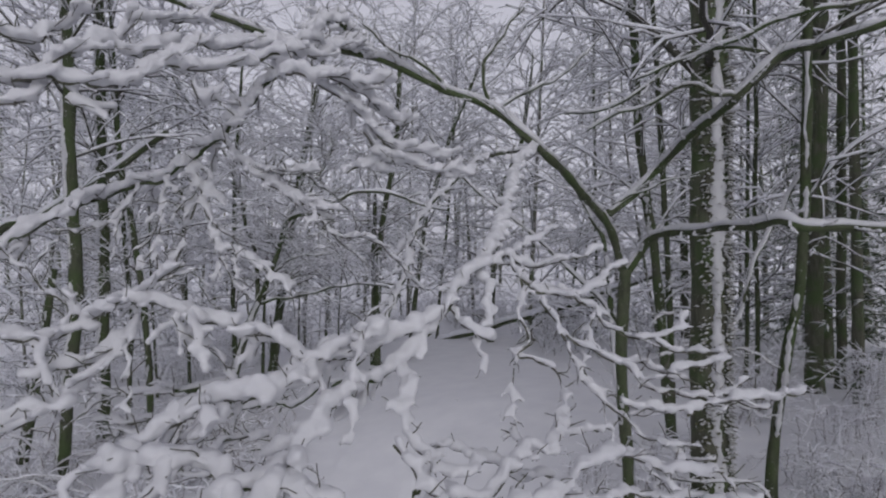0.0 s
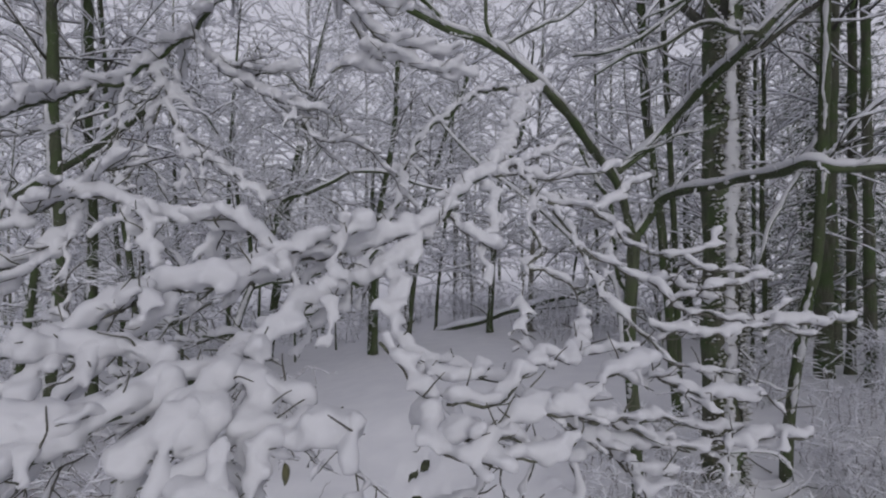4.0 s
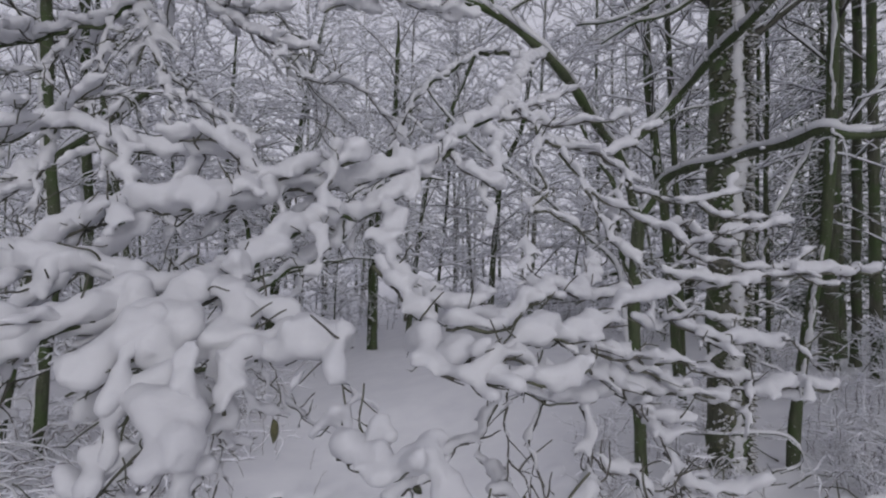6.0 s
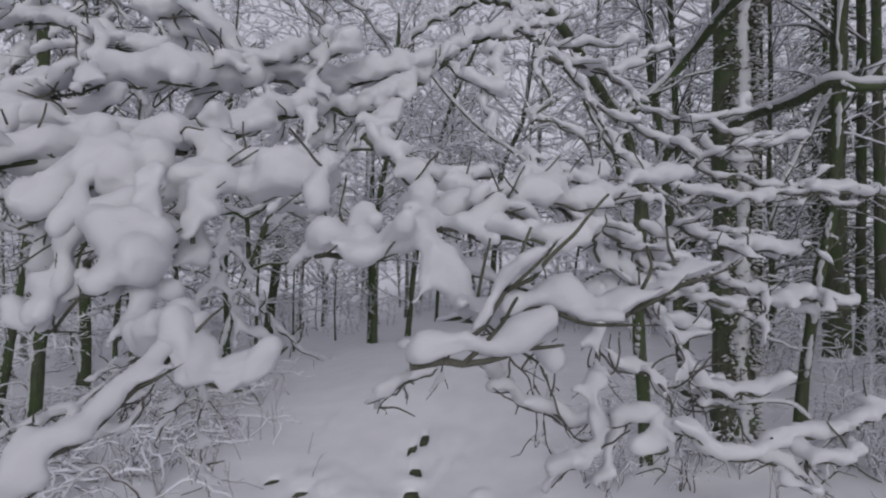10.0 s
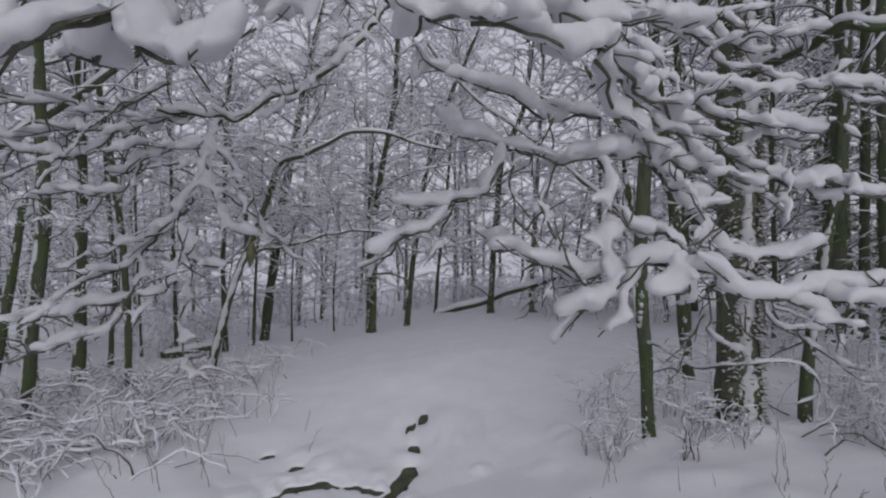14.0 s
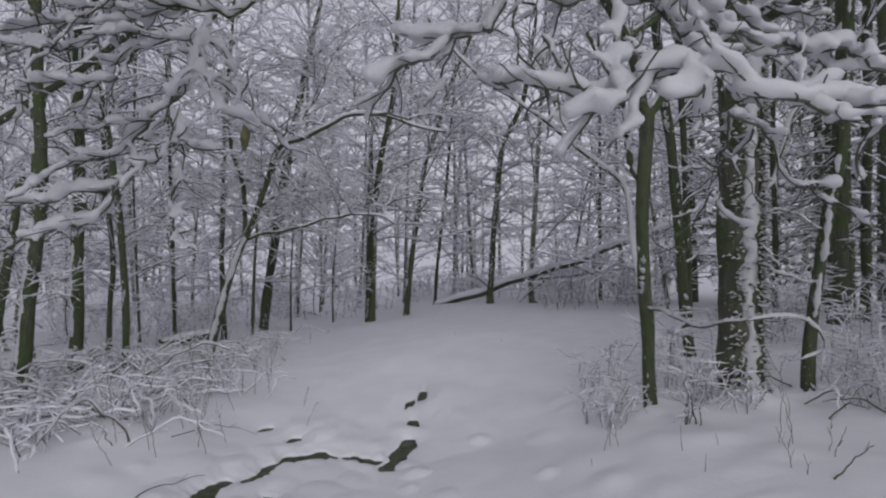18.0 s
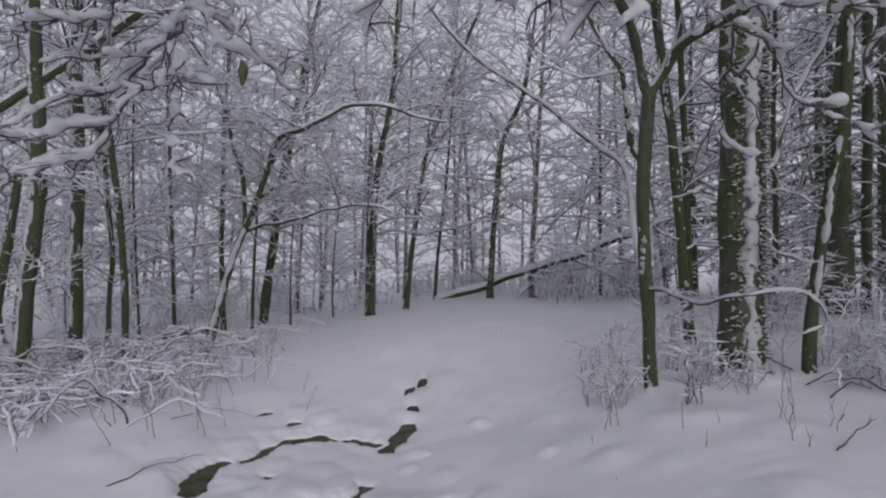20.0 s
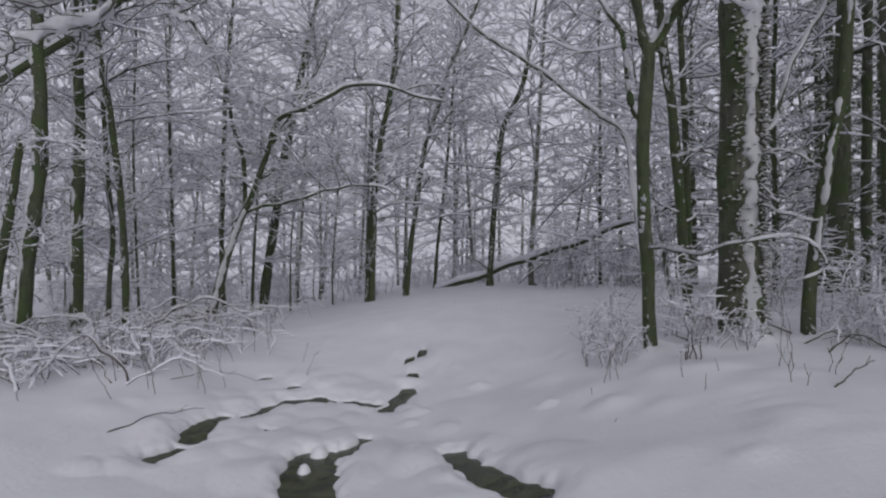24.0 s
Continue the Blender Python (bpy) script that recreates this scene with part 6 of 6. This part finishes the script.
# ---- the deeper wood: a few kinds of tree, set out at random ----
def wood_kind(seed, tall, r0, low, boughs, reach, bend, depth=0.036, fine=1.5, bold=True):
    rng = np.random.default_rng(seed)
    way = [np.array([0, 0, -0.3])] + [np.array([bend * math.sin(q * 2.6 + seed), bend * math.cos(q * 2.1 + seed) - bend, q * tall]) for q in (0.0, 0.25, 0.5, 0.75, 1.0)]
    line = rounded(way, 0.4)
    taper = np.interp(line[:, 2], [0, tall], [r0, r0 * 0.2]) * (1 + 0.3 * np.exp(-line[:, 2] / 0.3))
    wood, bw, sw = Solid(), Solid(), Solid()
    wood.tube(line, taper, 8)
    loose_crown(rng, line, taper, bw, sw, low, boughs, reach, depth, fine, bold)
    plaster(sw, line, taper, unit(np.array([-0.5, -0.85, 0])), 0.7, 0.03, rng, 0.4)
    ob = thing("wood_tree", (0, 0, 0), "slim dark snowy-twigged tree, in the deeper wood and as unseen shade", "tree", "trees of the deeper wood")
    part("trunk", wood, BARK_HAZED, ob)
    cr = part("crown", bw, TWIG_FAR, ob)
    part("snow", sw, SNOW_BRIGHTENED, cr)
    return ob


NEAR_KINDS = [wood_kind(60 + k, *row) for k, row in enumerate((
    (11.0, 0.065, 1.0, 30, 3.6, 0.4), (13.0, 0.085, 1.4, 34, 4.0, 0.3), (8.5, 0.045, 0.5, 28, 3.0, 0.5),
    (12.0, 0.07, 0.8, 34, 3.6, 0.25), (6.5, 0.032, 0.3, 26, 2.4, 0.4), (4.5, 0.022, 0.2, 20, 1.8, 0.35)))]
FAR_KINDS = [wood_kind(80 + k, *row, 0.068, 0.65, False) for k, row in enumerate((
    (13.0, 0.06, 0.6, 36, 4.4, 0.55), (15.0, 0.08, 1.0, 40, 4.8, 0.45), (9.0, 0.04, 0.3, 32, 3.8, 0.6), (16.0, 0.07, 1.2, 42, 4.8, 0.5)))]
rg = np.random.default_rng(8)
spots, tries = [], 0


def is_free(x, y):
    if y < 18.5 and -5.2 < x < 2.4:
        return False
    if y < 14 and -13 < x < 8 or y < 12.5 and x > 2:
        return False
    if y < 23 and -3.6 < x < 1.0:
        return False
    return all((x - a) ** 2 + (y - b) ** 2 > 1.6 + 0.05 * y for a, b in spots)


while len(spots) < 44 and tries < 9000:
    tries += 1
    y = 9.0 + 38.0 * rg.random() ** 1.0
    x = rg.uniform(-1, 1) * (0.80 * y + 2.0)
    if is_free(x, y):
        spots.append((x, y))
for x, y in ((5.0, 15.2), (6.2, 13.6), (-9.4, 14.2), (-8.5, 12.6), (-10.6, 16.4), (-9, -6), (9, -7), (-11, 3), (12, 3), (-14, 8), (2, -14)):
    spots.append((x, y))
# unseen high-crowned trees beside the camera, added to shade the clearing from above
shade_kind = wood_kind(95, 16.0, 0.13, 7.5, 36, 5.0, 0.1, 0.12, 0.5, False)
for k, (x, y) in enumerate(((-5.0, 0.8), (5.2, 1.6), (-6.0, 4.4), (6.6, 5.4), (4.4, 2.9), (7.8, 3.2), (-4.2, 2.6), (-8.2, -2.0), (8.4, -1.6), (-7.6, 1.6))):
    m = pose(x, y, floor_z(x, y), 0, 0, 77 * k)
    if k:
        copy_thing(shade_kind, m)
    else:
        shade_kind.location = m.translation
high_kind = wood_kind(75, 15.0, 0.085, 6.4, 40, 4.4, 0.25, 0.05, 0.75)
for k, (x, y) in enumerate(((-5.6, 23.4), (-1.6, 24.2), (6.4, 22.6), (-9.4, 21.0), (0.4, 29.0), (-4.0, 28.8), (10.6, 21.5))):
    m = pose(x, y, floor_z(x, y), 0, 0, 67 * k)
    if k:
        copy_thing(high_kind, m)
    else:
        high_kind.location = m.translation
placed = set()
for k, (x, y) in enumerate(spots):
    kinds = NEAR_KINDS if 5 < y < 24 else FAR_KINDS
    kind = kinds[k % len(kinds)]
    m = pose(x, y, floor_z(x, y), 0, 0, rg.uniform(0, 360))
    s = rg.uniform(0.85, 1.2)
    if kind.name not in placed:
        placed.add(kind.name)
        kind.location, kind.rotation_euler, kind.scale = m.translation, m.to_euler(), (s, s, s)
    else:
        ob = copy_thing(kind, m)
        ob.scale = (s, s, s)


undergrowth = [shrub("undergrowth", "low bare undergrowth loaded with snow between the trees", -6.5 + 3 * k, 24.5 + k, 1.1, h, 8, 500 + k, 0.028, 0.5, 2, "undergrowth of the deeper wood", TWIG_FAR, 0.006) for k, h in enumerate((0.9, 1.3, 1.8))]
free = []
while len(free) < 34:
    y = 12.0 + 24.0 * rg.random() ** 0.7
    x = rg.uniform(-1, 1) * (0.80 * y + 2.0)
    if (y < 20 and -6.0 < x < 3.0) or (y < 12 and abs(x) < 8) or (y < 23 and -4.4 < x < 1.4):
        continue
    free.append((x, y))
free += [(rg.uniform(-13, -5.5), rg.uniform(13, 23)) for _ in range(18)] + [(rg.uniform(-8, 9), rg.uniform(23, 29)) for _ in range(16)]
free += [(3.2, 16.0), (4.2, 16.9), (5.0, 14.9), (3.7, 19.0), (5.9, 17.4), (2.7, 20.4), (4.9, 19.2), (3.4, 17.6), (-6.0, 19.5), (-3.8, 21.5), (-2.2, 22.6), (0.6, 23.4)]
for k, (x, y) in enumerate(free):
    ob = copy_thing(undergrowth[k % 3], pose(x, y, floor_z(x, y) - 0.02, 0, 0, rg.uniform(0, 360)))
    if k >= len(free) - 12:
        ob.scale = (1.35, 1.35, 1.5)


# ---- spruces in the darker part of the wood, plus two unseen for shade ----
def spruce(seed, tall, reach):
    rng = np.random.default_rng(seed)
    ob = thing("spruce_tree", (0, 0, 0), "dark green spruce with snowy drooping boughs, two set unseen for shade", "tree", "spruces")
    line = rounded([np.array([0, 0, -0.3]), np.array([0.02, 0, tall * 0.5]), np.array([0, 0.03, tall])], 0.4)
    taper = np.linspace(0.14, 0.02, len(line))
    wood, green, sw = Solid(), Solid(), Solid()
    wood.tube(line, taper, 8)
    n = int(tall * 10)
    for k in range(n):
        f = k / n
        z = 0.5 + (tall - 0.5) * f
        az = k * 2.4 + rng.uniform(-0.4, 0.4)
        ln = reach * (1.05 - f) * rng.uniform(0.7, 1.1) + 0.2
        h = np.array([math.cos(az), math.sin(az), 0.0])
        sdv = np.array([-h[1], h[0], 0.0])
        a = np.array([0, 0, z])
        bl = rounded([a, a + h * ln * 0.5 + np.array([0, 0, 0.05]), a + h * ln + np.array([0, 0, -0.25 * ln])], ln / 5)
        wood.tube(bl, np.linspace(0.015, 0.005, len(bl)), 3)
        for q in range(int(ln * 22)):
            v = rng.uniform(0.1, 1.0)
            j = min(int(v * (len(bl) - 1)), len(bl) - 1)
            e = unit(h * 0.7 + sdv * rng.uniform(-1, 1) + np.array([0, 0, rng.uniform(-0.7, 0.0)]))
            s1 = bl[j] + e * rng.uniform(0.10, 0.28)
            green.clot(bl[j], s1, 0.020, 0.010)
            if rng.random() < 0.6:
                sw.clot(bl[j] + np.array([0, 0, 0.010]), s1 + np.array([0, 0, 0.010]), 0.016, 0.015)
    part("trunk", wood, BARK_BIG, ob)
    tagged(part("needles", green, NEEDLE, ob), kind="stuff")
    part("snow", sw, SNOW_BRIGHTENED, ob)
    return ob


SPRUCES = [spruce(120, 9.0, 1.9), spruce(121, 7.0, 1.6)]
# the last two stand out of view, added to shade the near right ground
rows = ((7.7, 9.7), (7.9, 12.4), (10.6, 12.2), (8.9, 14.4), (7.2, 15.6), (11.4, 14.6), (10.4, 17.2), (7.6, 19.0), (12.8, 18.2), (12.0, 11.0), (5.6, 3.2), (7.2, 6.2))
for k, (x, y) in enumerate(rows):
    kind = SPRUCES[k % 2]
    m = pose(x, y, floor_z(x, y), 0, 0, 77 * k)
    s = 1.0 + 0.08 * (k % 4)
    if k < 2:
        kind.location, kind.rotation_euler, kind.scale = m.translation, m.to_euler(), (s, s, s)
    else:
        ob = copy_thing(kind, m)
        ob.scale = (s, s, s)


# ---- distant woods, closing the view ----
far_wood, far_snow = Solid(), Solid()
rg = np.random.default_rng(9)
for k in range(70):
    az = rg.uniform(-1.0, 1.0) if k < 55 else rg.uniform(1.0, 5.28)
    d = rg.uniform(52, 85)
    x, y = d * math.sin(az), d * math.cos(az)
    z = floor_z(x, y)
    t = rg.uniform(12, 19)
    ln = np.array([[x, y, z - 0.3], [x + rg.uniform(-0.4, 0.4), y, z + t * 0.5], [x + rg.uniform(-0.6, 0.6), y, z + t]])
    far_wood.tube(ln, np.array([0.16, 0.11, 0.03]), 5)
    for _ in range(110):
        q = rg.uniform(0.04, 1.0)
        c = np.array([x, y, z + q * t])
        h = rg.normal(0, 1, 3)
        h[2] = abs(h[2]) * 0.4
        a = c + unit(h) * rg.uniform(0.0, 2.8) * (1.1 - 0.6 * q)
        b = a + unit(h + rg.normal(0, 0.5, 3)) * rg.uniform(0.8, 1.9)
        far_snow.clot(a, b, 0.085, 0.10)
        if rg.random() < 0.4:
            far_wood.spike(a, b, 0.03)
woods = new("distant_woods", far_wood.mesh("distant_woods", BARK_HAZED))
tagged(woods, "distant bare snowy woods closing the view", "woods", kind="stuff")
woods_snow = new("distant_snow", far_snow.mesh("distant_snow", SNOW_BRIGHTENED))
tagged(woods_snow, "snow on the twigs of the distant woods", "snow", kind="stuff")


# ---- small stalks and twigs standing out of the snow ----
def stalk_plant(x, y, tall, seed, lean=0.15, forks=3):
    rng = np.random.default_rng(seed)
    z = floor_z(x, y)
    ob = thing("dead_stalk", (x, y, z), "thin dead stalk standing out of the snow", "stalk", "dead stalks")
    d = np.array([rng.uniform(-lean, lean), rng.uniform(-lean, lean), 1.0])
    a = np.array([x, y, z - 0.03])
    ln = wiggle(rounded([a, a + d * tall * 0.5 + rng.uniform(-0.02, 0.02, 3), a + d * tall], 0.03), rng, 0.006)
    s = Solid()
    s.tube(ln, np.linspace(0.0032, 0.0014, len(ln)), 5)
    stem = part("stalk", s, STALK, ob)
    for k in range(forks):
        i = int(rng.integers(len(ln) // 3, len(ln)))
        e = unit(d + rng.uniform(-0.9, 0.9, 3) * np.array([1, 1, 0.4]))
        b = Solid()
        m = ln[i] + e * tall * 0.12
        b.tube(rounded([ln[i], m, m + unit(e + np.array([0, 0, 0.5])) * tall * rng.uniform(0.08, 0.22)], 0.03), 0.0015, 4)
        part("side_shoot", b, STALK, stem)


STALKS = [(1.36, 5.55, 0.38, 0.25, 3), (1.28, 5.45, 0.22, 0.4, 1), (1.42, 5.5, 0.26, 0.3, 2), (1.75, 5.05, 0.2, 0.2, 1), (2.0, 5.0, 0.12, 0.5, 1), (2.42, 5.0, 0.62, 0.12, 2),
        (2.5, 4.95, 0.45, 0.25, 2), (2.62, 4.75, 0.26, 0.4, 3), (2.2, 4.45, 0.22, 0.6, 3), (2.75, 4.3, 0.3, 0.7, 3), (2.95, 4.6, 0.34, 0.5, 3), (3.2, 4.7, 0.3, 0.3, 2), (3.4, 4.9, 0.4, 0.3, 2),
        ]
STALKS += [(2.35, 4.75, 0.42, 0.15, 1), (2.58, 4.62, 0.2, 0.45, 3), (2.22, 4.35, 0.16, 0.6, 2), (1.72, 4.62, 0.14, 0.35, 0), (3.05, 4.75, 0.16, 0.2, 0)]
STALKS += [(1.1, 4.5, 0.06, 0.4, 1), (-1.5, 7.2, 0.3, 0.9, 1), (-2.7, 5.6, 0.5, 0.5, 3), (-2.5, 5.9, 0.45, 0.6, 3), (-2.3, 6.3, 0.5, 0.5, 3), (-2.1, 6.5, 0.45, 0.5, 2), (-3.2, 5.2, 0.25, 0.6, 2),
        (-1.7, 7.9, 0.25, 0.9, 2), (0.2, 11.0, 0.08, 0.5, 1), (0.9, 10.0, 0.07, 0.5, 1), (1.1, 5.2, 0.1, 0.5, 1)]
for k, (x, y, tall, lean, forks) in enumerate(STALKS):
    stalk_plant(x, y, tall, 700 + k, lean, forks)


thicket = np.random.default_rng(31)
for k in range(22):
    x, y = thicket.uniform(-3.6, -2.0), thicket.uniform(5.9, 9.5)
    stalk_plant(x, y, thicket.uniform(0.35, 0.85), 800 + k, 0.35, 4)


def lying_twig(pts, seed, thick=0.006):
    rng = np.random.default_rng(seed)
    p = np.array([[x, y, floor_z(x, y) + h] for x, y, h in pts])
    ob = thing("fallen_twig", tuple(p[0]), "thin bare twig lying on the snow", "twig", "fallen twigs")
    ln = wiggle(rounded(p, 0.04), rng, 0.008)
    s = Solid()
    s.tube(ln, np.linspace(thick, thick * 0.4, len(ln)), 6)
    stem = part("stem", s, TWIG, ob)
    b = Solid()
    i = len(ln) * 2 // 3
    b.tube(rounded([ln[i], ln[i] + unit(ln[-1] - ln[0]) * 0.08 + np.array([0, 0, 0.04])], 0.03), 0.002, 4)
    part("side_shoot", b, TWIG, stem)


lying_twig([(-2.35, 4.9, 0.0), (-2.15, 5.2, 0.02), (-1.95, 5.6, 0.05)], 760)
lying_twig([(-2.6, 6.4, 0.02), (-2.3, 6.75, 0.10), (-1.9, 6.8, 0.03)], 761, 0.005)
lying_twig([(2.3, 4.2, 0.0), (2.55, 4.35, 0.08), (2.75, 4.5, 0.1)], 762)
for k, (x, y, a, size) in enumerate(((3.2, 6.0, 0.3, 0.6), (3.7, 5.6, 2.6, 0.5), (4.0, 6.3, 0.9, 0.7), (3.5, 6.7, 2.2, 0.6), (3.1, 5.5, 0.1, 0.35))):
    lying_twig([(x, y, 0.0), (x + size * 0.5 * math.cos(a), y + size * 0.5 * math.sin(a), 0.10), (x + size * math.cos(a), y + size * math.sin(a), 0.05)], 770 + k, 0.008)
lying_twig([(2.7, 4.1, 0.0), (2.9, 4.3, 0.1), (3.05, 4.2, 0.05)], 763)
for k, (x, y, size) in enumerate(((-0.82, 4.52, 0.035), (-0.40, 6.35, 0.05), (-0.30, 8.20, 0.05), (-0.31, 7.48, 0.06), (-1.98, 5.3, 0.045), (-1.88, 5.62, 0.04), (-1.66, 6.0, 0.035), (-1.35, 6.42, 0.05), (-1.86, 4.72, 0.045), (-0.45, 6.3, 0.04), (0.1, 4.62, 0.05), (0.42, 4.3, 0.045))):
    snow_stone(x, y, size, 780 + k)
